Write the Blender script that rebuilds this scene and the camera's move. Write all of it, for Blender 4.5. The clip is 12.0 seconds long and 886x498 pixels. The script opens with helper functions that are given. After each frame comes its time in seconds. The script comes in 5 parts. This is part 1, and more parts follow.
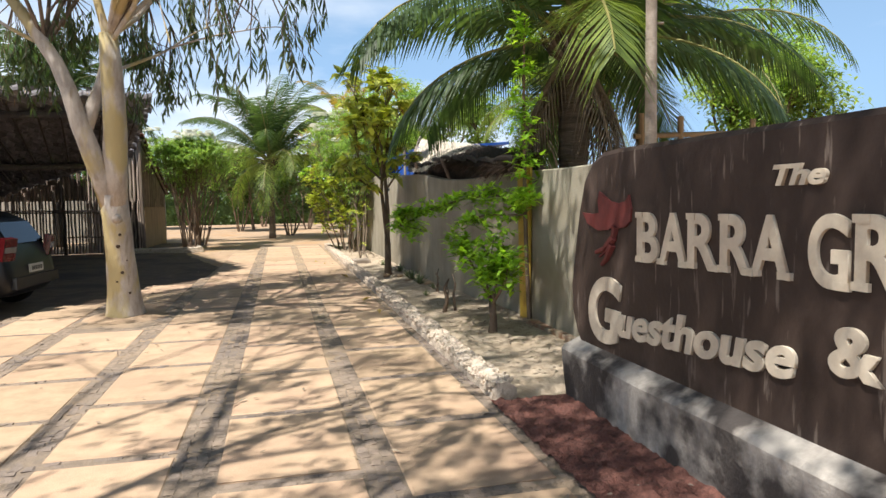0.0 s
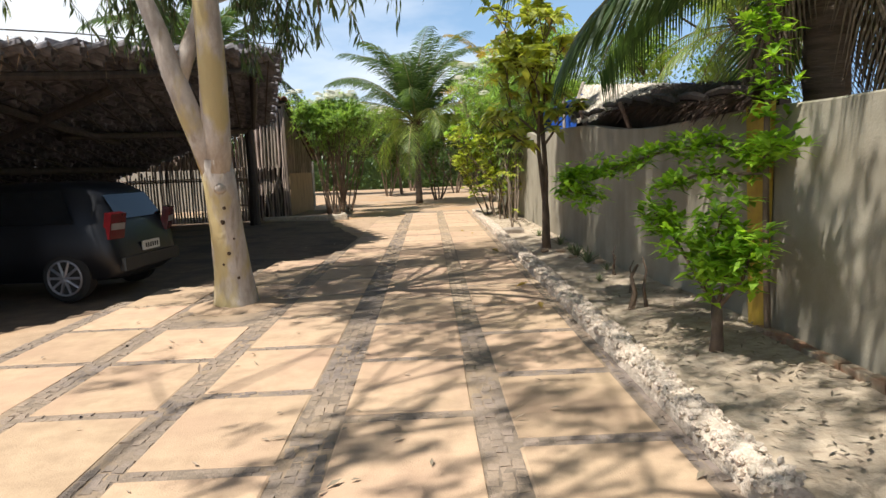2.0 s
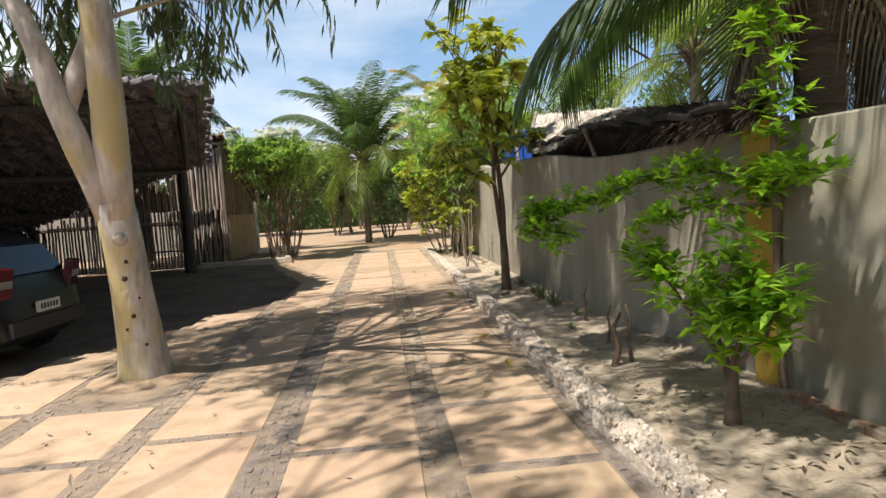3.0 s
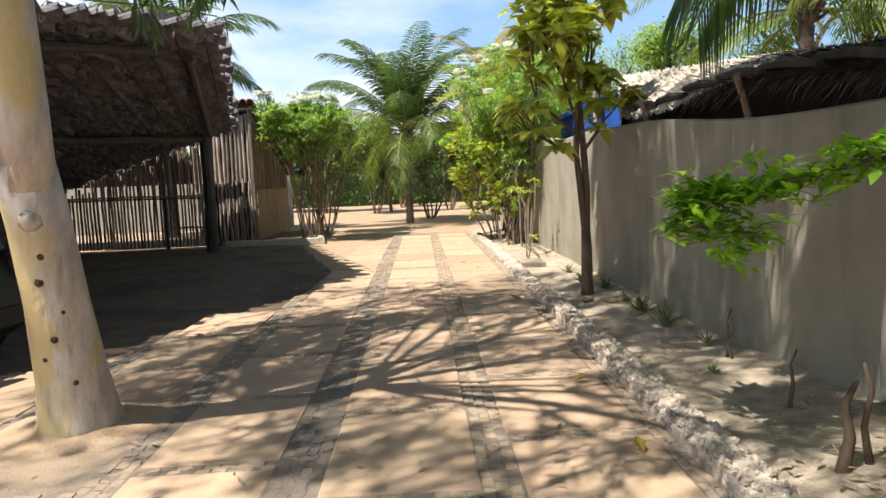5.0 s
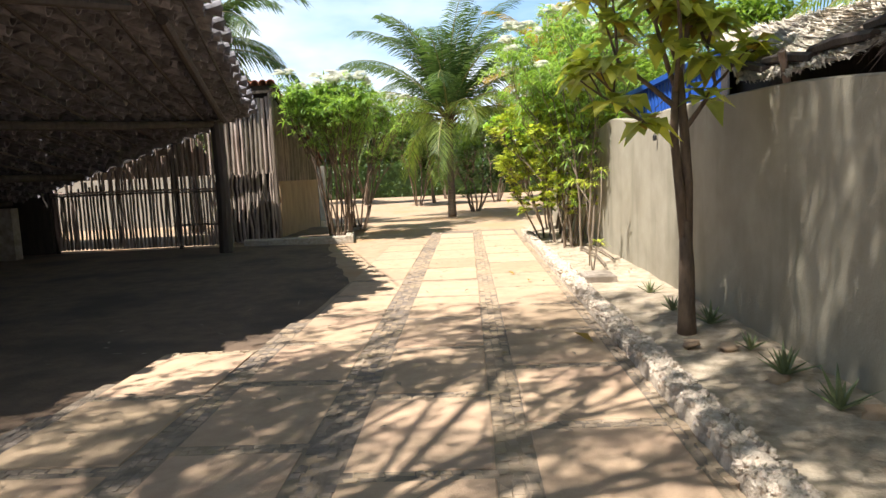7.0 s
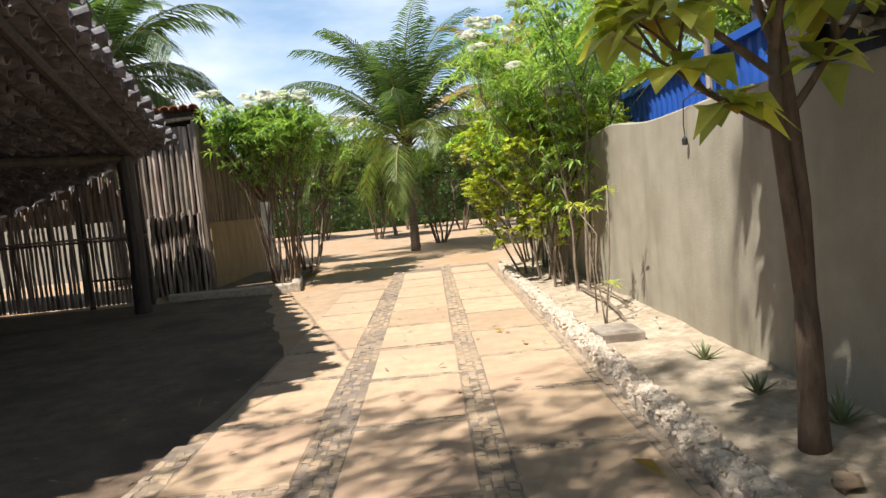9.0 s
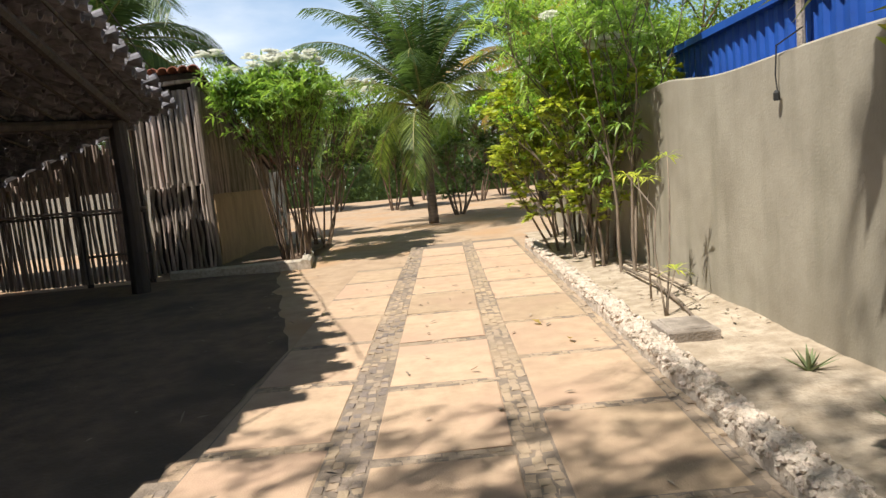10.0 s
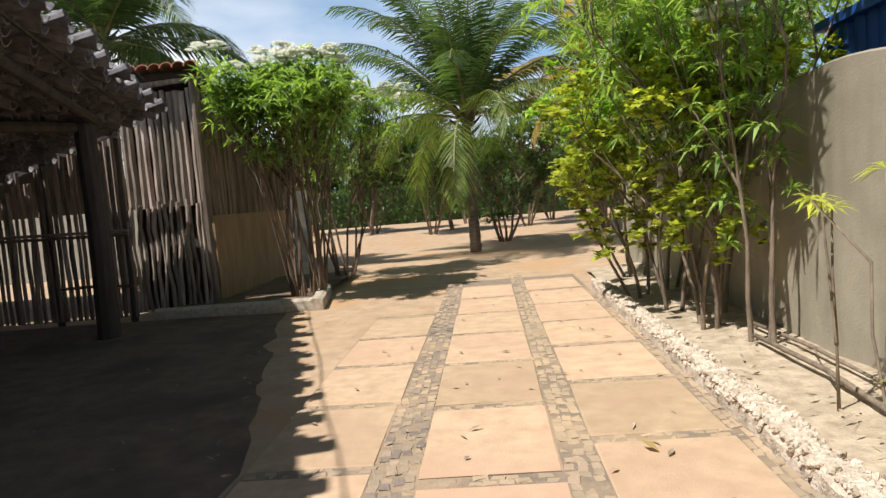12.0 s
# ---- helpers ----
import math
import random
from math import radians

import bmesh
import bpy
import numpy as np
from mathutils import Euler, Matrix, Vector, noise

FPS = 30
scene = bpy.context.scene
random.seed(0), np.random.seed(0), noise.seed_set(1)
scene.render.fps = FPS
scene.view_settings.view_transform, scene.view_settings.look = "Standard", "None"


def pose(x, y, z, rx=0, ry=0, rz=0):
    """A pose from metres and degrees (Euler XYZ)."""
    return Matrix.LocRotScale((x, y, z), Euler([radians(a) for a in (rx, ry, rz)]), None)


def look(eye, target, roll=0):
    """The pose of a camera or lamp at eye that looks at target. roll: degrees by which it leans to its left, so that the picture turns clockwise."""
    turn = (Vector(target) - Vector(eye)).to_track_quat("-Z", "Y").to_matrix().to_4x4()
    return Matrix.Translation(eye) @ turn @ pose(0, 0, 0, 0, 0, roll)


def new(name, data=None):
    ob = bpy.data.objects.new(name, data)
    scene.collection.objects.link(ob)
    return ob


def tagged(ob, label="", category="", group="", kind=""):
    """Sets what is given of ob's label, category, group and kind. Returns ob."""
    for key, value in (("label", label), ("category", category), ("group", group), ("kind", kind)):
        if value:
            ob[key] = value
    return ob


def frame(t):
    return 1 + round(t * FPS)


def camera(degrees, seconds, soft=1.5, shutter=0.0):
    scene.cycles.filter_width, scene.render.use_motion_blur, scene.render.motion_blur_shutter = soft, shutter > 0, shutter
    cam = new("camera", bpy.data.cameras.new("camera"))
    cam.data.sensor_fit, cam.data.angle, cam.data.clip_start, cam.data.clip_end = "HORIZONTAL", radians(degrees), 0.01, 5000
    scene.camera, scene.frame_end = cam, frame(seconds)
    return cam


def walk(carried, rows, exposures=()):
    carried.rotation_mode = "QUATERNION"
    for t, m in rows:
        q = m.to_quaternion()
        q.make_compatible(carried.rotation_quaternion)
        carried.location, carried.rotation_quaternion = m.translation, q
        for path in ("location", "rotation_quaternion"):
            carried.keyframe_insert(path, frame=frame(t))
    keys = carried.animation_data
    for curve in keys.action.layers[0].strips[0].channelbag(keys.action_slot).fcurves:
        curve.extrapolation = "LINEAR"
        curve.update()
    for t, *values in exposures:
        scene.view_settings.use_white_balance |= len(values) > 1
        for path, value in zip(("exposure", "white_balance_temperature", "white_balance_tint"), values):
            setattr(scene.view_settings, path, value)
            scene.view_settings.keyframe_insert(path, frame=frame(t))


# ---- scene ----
cam = camera(66.6, 12.0)
METRES, EYE, TILT, LEAN, TURN = 14.286, 1.5, 0.0, 0.0, -13.7
ROWS = [
    (0.0, 0.0, 0.0, 0.0, -0.06, -3.96, 0.89),
    (0.5, -0.0094, 0.0371, 0.0007, 4.9, -3.18, 3.77),
    (1.0, -0.0123, 0.0789, 0.0002, 10.49, -5.65, 2.4),
    (1.5, -0.0209, 0.1168, 0.0003, 5.53, -6.13, 3.03),
    (2.0, -0.0232, 0.1551, -0.0014, 12.48, -6.87, 2.27),
    (2.5, -0.0281, 0.1914, -0.001, 7.43, -5.31, 0.43),
    (3.0, -0.0358, 0.2278, -0.0006, 8.3, -4.05, 3.84),
    (5.0, -0.0804, 0.3839, -0.0019, 11.76, -5.63, 2.35),
    (5.5, -0.0913, 0.4197, -0.0016, 14.74, -3.19, 5.36),
    (6.0, -0.0986, 0.4633, -0.0006, 16.76, -4.49, 2.25),
    (6.5, -0.1082, 0.4994, 0.0026, 14.54, -5.18, 5.62),
    (7.0, -0.1088, 0.5433, 0.0001, 15.76, -6.36, 2.53),
    (9.0, -0.1511, 0.7057, 0.0009, 12.5, -4.19, 5.48),
    (9.5, -0.1606, 0.7393, 0.0003, 17.36, -6.27, 3.77),
    (10.0, -0.1773, 0.7781, 0.0016, 13.74, -6.63, 5.53),
    (10.5, -0.186, 0.8171, -0.0018, 17.73, -4.76, 4.69),
    (11.0, -0.2028, 0.8636, -0.002, 15.31, -4.59, 4.67),
    (11.5, -0.2125, 0.9088, -0.0014, 13.82, -4.03, 5.27),
    (12.0, -0.2234, 0.9487, 0.0003, 17.32, -4.47, 4.73),
]
walk(cam, [(t, pose(0, 0, EYE, TILT, LEAN, TURN) @ pose(METRES * x, METRES * y, METRES * z, 90 + pitch, roll, yaw)) for t, x, y, z, yaw, pitch, roll in ROWS],
     exposures=[(0.0, 0.58), (1.0, 0.52), (3.0, 0.46), (5.0, 0.74), (6.5, 0.94), (7.0, 0.95), (9.0, 0.64), (12.0, 0.35)])


# ---- light ----
SUN_EL, SUN_DIR = 60.0, (-0.80, -0.60)      # the sun stands behind the walk, to its left
world = bpy.data.worlds.new("sky")
scene.world = world
world.use_nodes = True
wn, wl = world.node_tree.nodes, world.node_tree.links
wn.clear()
w_out, w_bg, w_sky = wn.new("ShaderNodeOutputWorld"), wn.new("ShaderNodeBackground"), wn.new("ShaderNodeTexSky")
w_sky.sky_type, w_sky.sun_disc = "NISHITA", False
w_sky.sun_elevation, w_sky.sun_rotation = radians(SUN_EL), math.atan2(SUN_DIR[0], SUN_DIR[1])
w_sky.air_density, w_sky.dust_density, w_sky.ozone_density = 1.0, 0.6, 2.0
w_co, w_map, w_noise, w_ramp, w_mix = (wn.new("ShaderNodeTexCoord"), wn.new("ShaderNodeMapping"), wn.new("ShaderNodeTexNoise"),
                                       wn.new("ShaderNodeValToRGB"), wn.new("ShaderNodeMixRGB"))
w_map.inputs["Scale"].default_value = (1.0, 1.0, 3.2)
w_map.inputs["Location"].default_value = (0.35, 0.1, 0.2)
w_noise.inputs["Scale"].default_value, w_noise.inputs["Detail"].default_value = 1.7, 7.0
w_ramp.color_ramp.elements[0].position, w_ramp.color_ramp.elements[1].position = 0.43, 0.62
w_mix.inputs[2].default_value = (19.0, 19.4, 19.9, 1)
wl.new(w_co.outputs["Generated"], w_map.inputs[0])
wl.new(w_map.outputs[0], w_noise.inputs["Vector"])
wl.new(w_noise.outputs[0], w_ramp.inputs[0])
w_sep, w_haze = wn.new("ShaderNodeSeparateXYZ"), wn.new("ShaderNodeMapRange")
wl.new(w_co.outputs["Generated"], w_sep.inputs[0])
wl.new(w_sep.outputs["Z"], w_haze.inputs[0])
w_haze.inputs["From Min"].default_value, w_haze.inputs["From Max"].default_value = 0.0, 0.8
w_haze.inputs["To Min"].default_value, w_haze.inputs["To Max"].default_value = 0.95, 0.0
w_low = wn.new("ShaderNodeMixRGB")
w_low.inputs[2].default_value = (6.9, 11.2, 17.2, 1)
wl.new(w_haze.outputs[0], w_low.inputs[0]), wl.new(w_sky.outputs[0], w_low.inputs[1])
wl.new(w_low.outputs[0], w_mix.inputs[1])
w_thin, w_amount = wn.new("ShaderNodeMapRange"), wn.new("ShaderNodeMath")
w_thin.inputs["From Min"].default_value, w_thin.inputs["From Max"].default_value = 0.12, 0.6
w_thin.inputs["To Min"].default_value, w_thin.inputs["To Max"].default_value = 1.0, 0.1
w_amount.operation = "MULTIPLY"
wl.new(w_sep.outputs["Z"], w_thin.inputs[0])
wl.new(w_ramp.outputs[0], w_amount.inputs[0]), wl.new(w_thin.outputs[0], w_amount.inputs[1])
wl.new(w_amount.outputs[0], w_mix.inputs[0])
wl.new(w_mix.outputs[0], w_bg.inputs[0])
w_bg.inputs[1].default_value = 0.046
wl.new(w_bg.outputs[0], w_out.inputs[0])
sun = new("sun", bpy.data.lights.new("sun", "SUN"))
sun.data.energy, sun.data.angle, sun.data.color = 5.2, radians(0.7), (1.0, 0.953, 0.882)
up = math.tan(radians(SUN_EL))
sun.matrix_world = look((SUN_DIR[0] * 40, SUN_DIR[1] * 40, up * 40), (0, 0, 0))


# ---- materials ----
def mat(name, base, dark=None, rough=0.8, metal=0.0, scale=6.0, bump=0.0, bump_scale=60.0, island=0.0, obj=0.0, stain=None,
        stain_scale=1.2, stain_at=(0.5, 0.65), stretch=(1, 1, 1), spec=0.4, through_light=None, streak=None, streak_at=(0.6, 0.7), streak_scale=7.0):
    """A procedural surface: base mottled towards dark, a larger stain, fine relief, and a change from piece to piece."""
    m = bpy.data.materials.new(name)
    m.use_nodes = True
    n, l = m.node_tree.nodes, m.node_tree.links
    b = n["Principled BSDF"]
    b.inputs["Roughness"].default_value, b.inputs["Metallic"].default_value = rough, metal
    b.inputs["Specular IOR Level"].default_value = spec
    co, mp, nz = n.new("ShaderNodeNewGeometry"), n.new("ShaderNodeMapping"), n.new("ShaderNodeTexNoise")
    mp.inputs["Scale"].default_value = stretch
    l.new(co.outputs["Position"], mp.inputs[0])
    l.new(mp.outputs[0], nz.inputs["Vector"])
    nz.inputs["Scale"].default_value, nz.inputs["Detail"].default_value, nz.inputs["Roughness"].default_value = scale, 8, 0.65
    mix = n.new("ShaderNodeMixRGB")
    mix.inputs[1].default_value = (*(dark or [c * 0.6 for c in base]), 1)
    mix.inputs[2].default_value = (*base, 1)
    rp = n.new("ShaderNodeValToRGB")
    rp.color_ramp.elements[0].position, rp.color_ramp.elements[1].position = 0.33, 0.62
    l.new(nz.outputs[0], rp.inputs[0])
    l.new(rp.outputs[0], mix.inputs[0])
    col = mix.outputs[0]
    if stain:
        sz, sr, sm = n.new("ShaderNodeTexNoise"), n.new("ShaderNodeValToRGB"), n.new("ShaderNodeMixRGB")
        sz.inputs["Scale"].default_value, sz.inputs["Detail"].default_value = stain_scale, 6
        l.new(mp.outputs[0], sz.inputs["Vector"])
        sr.color_ramp.elements[0].position, sr.color_ramp.elements[1].position = stain_at
        l.new(sz.outputs[0], sr.inputs[0])
        l.new(sr.outputs[0], sm.inputs[0])
        l.new(col, sm.inputs[1])
        sm.inputs[2].default_value = (*stain, 1)
        col = sm.outputs[0]
    if streak:
        km, kz, kr, kb, kx, kw = n.new("ShaderNodeMapping"), n.new("ShaderNodeTexNoise"), n.new("ShaderNodeValToRGB"), n.new("ShaderNodeTexNoise"), n.new("ShaderNodeMath"), n.new("ShaderNodeMixRGB")
        km.inputs["Scale"].default_value = (1, 1, 0.13)
        l.new(co.outputs["Position"], km.inputs[0])
        l.new(km.outputs[0], kz.inputs["Vector"]), l.new(co.outputs["Position"], kb.inputs["Vector"])
        kz.inputs["Scale"].default_value, kz.inputs["Detail"].default_value = streak_scale, 5
        kb.inputs["Scale"].default_value = 1.6
        kx.operation = "MULTIPLY"
        kr.color_ramp.elements[0].position, kr.color_ramp.elements[1].position = streak_at
        l.new(kz.outputs[0], kr.inputs[0])
        l.new(kr.outputs[0], kx.inputs[0]), l.new(kb.outputs[0], kx.inputs[1])
        l.new(kx.outputs[0], kw.inputs[0]), l.new(col, kw.inputs[1])
        kw.inputs[2].default_value = (*streak, 1)
        col = kw.outputs[0]
    for amount, source in ((island, "island"), (obj, "object")):
        if amount:
            src = co.outputs["Random Per Island"] if source == "island" else n.new("ShaderNodeObjectInfo").outputs["Random"]
            hs, mr, mh = n.new("ShaderNodeHueSaturation"), n.new("ShaderNodeMapRange"), n.new("ShaderNodeMapRange")
            mr.inputs["To Min"].default_value, mr.inputs["To Max"].default_value = 1 - amount, 1 + amount
            mh.inputs["To Min"].default_value, mh.inputs["To Max"].default_value = 0.5 + 0.035 * amount, 0.5 - 0.035 * amount
            l.new(src, mr.inputs[0]), l.new(src, mh.inputs[0])
            l.new(mr.outputs[0], hs.inputs["Value"]), l.new(mh.outputs[0], hs.inputs["Hue"])
            l.new(col, hs.inputs["Color"])
            col = hs.outputs[0]
    l.new(col, b.inputs["Base Color"])
    if bump:
        bz, bp = n.new("ShaderNodeTexNoise"), n.new("ShaderNodeBump")
        bz.inputs["Scale"].default_value, bz.inputs["Detail"].default_value = bump_scale, 5
        l.new(mp.outputs[0], bz.inputs["Vector"])
        bp.inputs["Strength"].default_value, bp.inputs["Distance"].default_value = bump, 0.02
        l.new(bz.outputs[0], bp.inputs["Height"])
        l.new(bp.outputs[0], b.inputs["Normal"])
    if through_light:
        tr, ad = n.new("ShaderNodeBsdfTranslucent"), n.new("ShaderNodeMixShader")
        hs2 = n.new("ShaderNodeMixRGB")
        hs2.blend_type = "MULTIPLY"
        hs2.inputs[0].default_value = 1
        l.new(col, hs2.inputs[1])
        hs2.inputs[2].default_value = (*through_light, 1)
        l.new(hs2.outputs[0], tr.inputs[0])
        ad.inputs[0].default_value = 0.38
        l.new(b.outputs[0], ad.inputs[1]), l.new(tr.outputs[0], ad.inputs[2])
        l.new(ad.outputs[0], n["Material Output"].inputs[0])
    return m


def leafmat(name, base, dark, vary=0.35):
    return mat(name, base, dark, rough=0.45, scale=3.0, island=vary, spec=0.5, through_light=(2.1, 2.1, 0.9))


M_SAND = mat("sand_ground", (0.46, 0.33, 0.22), (0.345, 0.24, 0.155), rough=0.95, scale=3, bump=0.5, bump_scale=40, stain=(0.43, 0.27, 0.15), stain_scale=0.5)
M_BED = mat("pale_bed_sand", (0.51, 0.42, 0.315), (0.30, 0.235, 0.165), rough=0.95, scale=7, bump=0.7, bump_scale=35, stain=(0.33, 0.26, 0.18), stain_scale=1.7, stain_at=(0.53, 0.75))
M_SLAB = mat("sandy_slab", (0.53, 0.38, 0.25), (0.405, 0.285, 0.185), rough=0.9, scale=5, bump=0.25, bump_scale=90, obj=0.13, stain=(0.45, 0.30, 0.205), stain_scale=0.9, stain_at=(0.45, 0.72))
M_COBBLE = mat("grey_cobble", (0.235, 0.19, 0.158), (0.165, 0.135, 0.115), rough=0.9, scale=9, bump=0.5, bump_scale=70, island=0.07, obj=0.07, stain=(0.34, 0.26, 0.185), stain_scale=1.1, stain_at=(0.38, 0.66))
M_DUSTYCOBBLE = mat("dusty_cobble", (0.37, 0.285, 0.205), (0.31, 0.24, 0.175), rough=0.95, scale=8, bump=0.4, bump_scale=60, island=0.1, stain=(0.46, 0.34, 0.22), stain_scale=1.1, stain_at=(0.38, 0.66))
M_JOINT = mat("sandy_joint", (0.27, 0.21, 0.155), (0.19, 0.15, 0.115), rough=0.95, scale=12, bump=0.5, bump_scale=60, stain=(0.36, 0.265, 0.175), stain_scale=1.2)
# dark soil, with the carport's shade mixed into the colour
M_EARTHSHADE = mat("dark_earth_with_shade", (0.2, 0.135, 0.09), (0.13, 0.088, 0.06), rough=0.95, scale=4, bump=0.5, bump_scale=30, stain=(0.10, 0.074, 0.053), stain_scale=0.8)
M_CORAL = mat("coral_stone", (0.60, 0.52, 0.425), (0.38, 0.31, 0.23), rough=0.95, scale=14, bump=0.9, bump_scale=70, island=0.2, obj=0.2, stain=(0.38, 0.33, 0.265), stain_scale=1.3, stain_at=(0.56, 0.74))
M_WALL = mat("olive_grey_plaster", (0.36, 0.325, 0.252), (0.295, 0.265, 0.203), rough=0.9, scale=2.2, bump=0.2, bump_scale=45, stain=(0.22, 0.19, 0.14), stain_scale=0.9, stain_at=(0.5, 0.8), streak=(0.16, 0.15, 0.10), streak_at=(0.5, 0.75), streak_scale=3.0)
M_BRICK = mat("orange_brick", (0.36, 0.19, 0.11), (0.25, 0.14, 0.09), rough=0.95, scale=12, bump=0.5, obj=0.25, stain=(0.36, 0.29, 0.21), stain_scale=6.0, stain_at=(0.42, 0.6))
M_SIGN = mat("brown_sign_paint", (0.046, 0.029, 0.022), (0.033, 0.021, 0.017), rough=0.65, scale=3, bump=0.15, bump_scale=30, stain=(0.08, 0.055, 0.044), stain_scale=2.4, stain_at=(0.55, 0.72), streak=(0.22, 0.18, 0.15), streak_at=(0.62, 0.68), streak_scale=22.0)
M_PLINTH = mat("stained_cement", (0.50, 0.46, 0.41), (0.27, 0.245, 0.22), rough=0.9, scale=4, bump=0.4, bump_scale=35, stain=(0.055, 0.047, 0.043), stain_scale=1.7, stain_at=(0.46, 0.56))
M_LETTER = mat("cream_letter", (0.66, 0.58, 0.46), (0.52, 0.44, 0.34), rough=0.6, scale=9)
M_RED = mat("red_paint", (0.15, 0.03, 0.027), (0.095, 0.024, 0.022), rough=0.7, scale=8)
M_REDGRAVEL = mat("red_gravel", (0.19, 0.082, 0.062), (0.095, 0.045, 0.036), rough=0.95, scale=25, bump=1.0, bump_scale=80, island=0.3)
M_STICK = mat("grey_stick_wood", (0.29, 0.225, 0.18), (0.12, 0.09, 0.07), rough=0.85, scale=14, stretch=(1, 1, 0.12), bump=0.4, bump_scale=60, obj=0.45)
M_PALESTICK = mat("pale_stick_wood", (0.43, 0.35, 0.29), (0.17, 0.13, 0.105), rough=0.85, scale=14, stretch=(1, 1, 0.12), bump=0.4, bump_scale=60, obj=0.5)
M_POST = mat("dark_post_wood", (0.07, 0.055, 0.047), (0.036, 0.029, 0.026), rough=0.85, scale=10, stretch=(1, 1, 0.15), bump=0.4)
M_PLY = mat("brown_board", (0.33, 0.22, 0.12), (0.22, 0.145, 0.08), rough=0.8, scale=4, stretch=(1, 1, 0.3), bump=0.2)
M_TILE = mat("dark_clay_tile", (0.27, 0.255, 0.27), (0.12, 0.113, 0.122), rough=0.9, scale=6, bump=0.3, island=0.35, obj=0.35)
M_REDTILE = mat("red_clay_tile", (0.33, 0.12, 0.07), (0.2, 0.07, 0.045), rough=0.85, scale=9, bump=0.3, obj=0.25)
M_BARK = mat("pale_eucalyptus_bark", (0.54, 0.48, 0.42), (0.33, 0.28, 0.24), rough=0.85, scale=7, stretch=(1, 1, 0.45), bump=0.6, bump_scale=22, stain=(0.46, 0.37, 0.19), stain_scale=3.0, stain_at=(0.49, 0.58), streak=(0.20, 0.15, 0.10), streak_at=(0.6, 0.7), streak_scale=11.0)
M_KNOT = mat("dark_knot", (0.10, 0.065, 0.04), (0.05, 0.03, 0.02), rough=0.9)
M_GREYSTEM = mat("greyish_stem", (0.26, 0.205, 0.15), (0.13, 0.10, 0.075), rough=0.9, scale=15, stretch=(1, 1, 0.3), bump=0.4)
M_STEM = mat("brown_stem", (0.20, 0.14, 0.095), (0.10, 0.07, 0.05), rough=0.9, scale=15, stretch=(1, 1, 0.3), bump=0.4)
M_PALMTRUNK = mat("palm_trunk", (0.13, 0.098, 0.072), (0.06, 0.047, 0.036), rough=0.95, scale=8, stretch=(0.3, 0.3, 2.5), bump=0.8, bump_scale=25)
M_EUC = leafmat("eucalyptus_leaf", (0.085, 0.12, 0.05), (0.05, 0.075, 0.035))
M_PALM = leafmat("palm_leaf", (0.18, 0.245, 0.06), (0.105, 0.155, 0.04))
M_DPALM = leafmat("dark_palm_leaf", (0.075, 0.125, 0.05), (0.045, 0.08, 0.03))
M_PALMRIB = mat("palm_rib", (0.26, 0.24, 0.08), (0.18, 0.17, 0.06), rough=0.6)
M_YPALM = leafmat("yellowing_palm_leaf", (0.34, 0.24, 0.05), (0.22, 0.16, 0.04))
M_DEADPALM = mat("dead_palm_leaf", (0.16, 0.125, 0.085), (0.085, 0.066, 0.046), rough=0.9, island=0.3, scale=8)
M_DRYPALM = mat("dry_palm_leaf", (0.36, 0.29, 0.21), (0.22, 0.17, 0.12), rough=0.9, island=0.3, scale=8)
M_BRIGHT = leafmat("bright_leaf", (0.26, 0.43, 0.045), (0.16, 0.29, 0.03))
M_MID = leafmat("mid_leaf", (0.23, 0.33, 0.085), (0.15, 0.23, 0.055))
M_FRANG = leafmat("glossy_long_leaf", (0.25, 0.37, 0.11), (0.16, 0.26, 0.065))
M_LIME = leafmat("lime_leaf", (0.39, 0.43, 0.08), (0.25, 0.31, 0.055))
M_OLIVE = leafmat("olive_leaf", (0.43, 0.46, 0.11), (0.28, 0.32, 0.07))
M_DARKLEAF = leafmat("dark_leaf", (0.07, 0.12, 0.03), (0.04, 0.075, 0.02))
M_GREY = leafmat("wispy_leaf", (0.17, 0.21, 0.12), (0.11, 0.14, 0.08))
M_ALOE = mat("aloe_leaf", (0.20, 0.23, 0.10), (0.12, 0.15, 0.07), rough=0.5, island=0.2)
M_FLOWER = mat("white_flower", (0.92, 0.92, 0.88), (0.84, 0.84, 0.79), rough=0.6, scale=20, through_light=(0.9, 0.9, 0.8))
M_BLUE = mat("blue_sheet_metal", (0.02, 0.095, 0.42), (0.015, 0.07, 0.32), rough=0.45, scale=2, bump=0.05)
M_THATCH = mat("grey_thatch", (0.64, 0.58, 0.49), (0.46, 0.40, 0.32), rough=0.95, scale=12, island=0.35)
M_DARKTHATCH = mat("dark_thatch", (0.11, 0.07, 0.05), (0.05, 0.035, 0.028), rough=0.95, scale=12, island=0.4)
M_YELLOW = mat("yellow_paint", (0.55, 0.36, 0.05), (0.42, 0.26, 0.05), rough=0.7, scale=6, bump=0.2)
M_CONC = mat("grey_concrete", (0.40, 0.34, 0.28), (0.25, 0.21, 0.17), rough=0.9, scale=8, bump=0.6, stain=(0.20, 0.165, 0.13), stain_scale=3.0)
M_CARPAINT = mat("dark_car_paint", (0.008, 0.009, 0.012), (0.006, 0.007, 0.01), rough=0.38, metal=0.0, scale=2, spec=0.35)
M_GLASSD = mat("dark_car_glass", (0.01, 0.012, 0.014), (0.01, 0.012, 0.014), rough=0.12, spec=0.4)
M_RUBBER = mat("tyre_rubber", (0.02, 0.02, 0.02), (0.014, 0.014, 0.014), rough=0.85, scale=20)
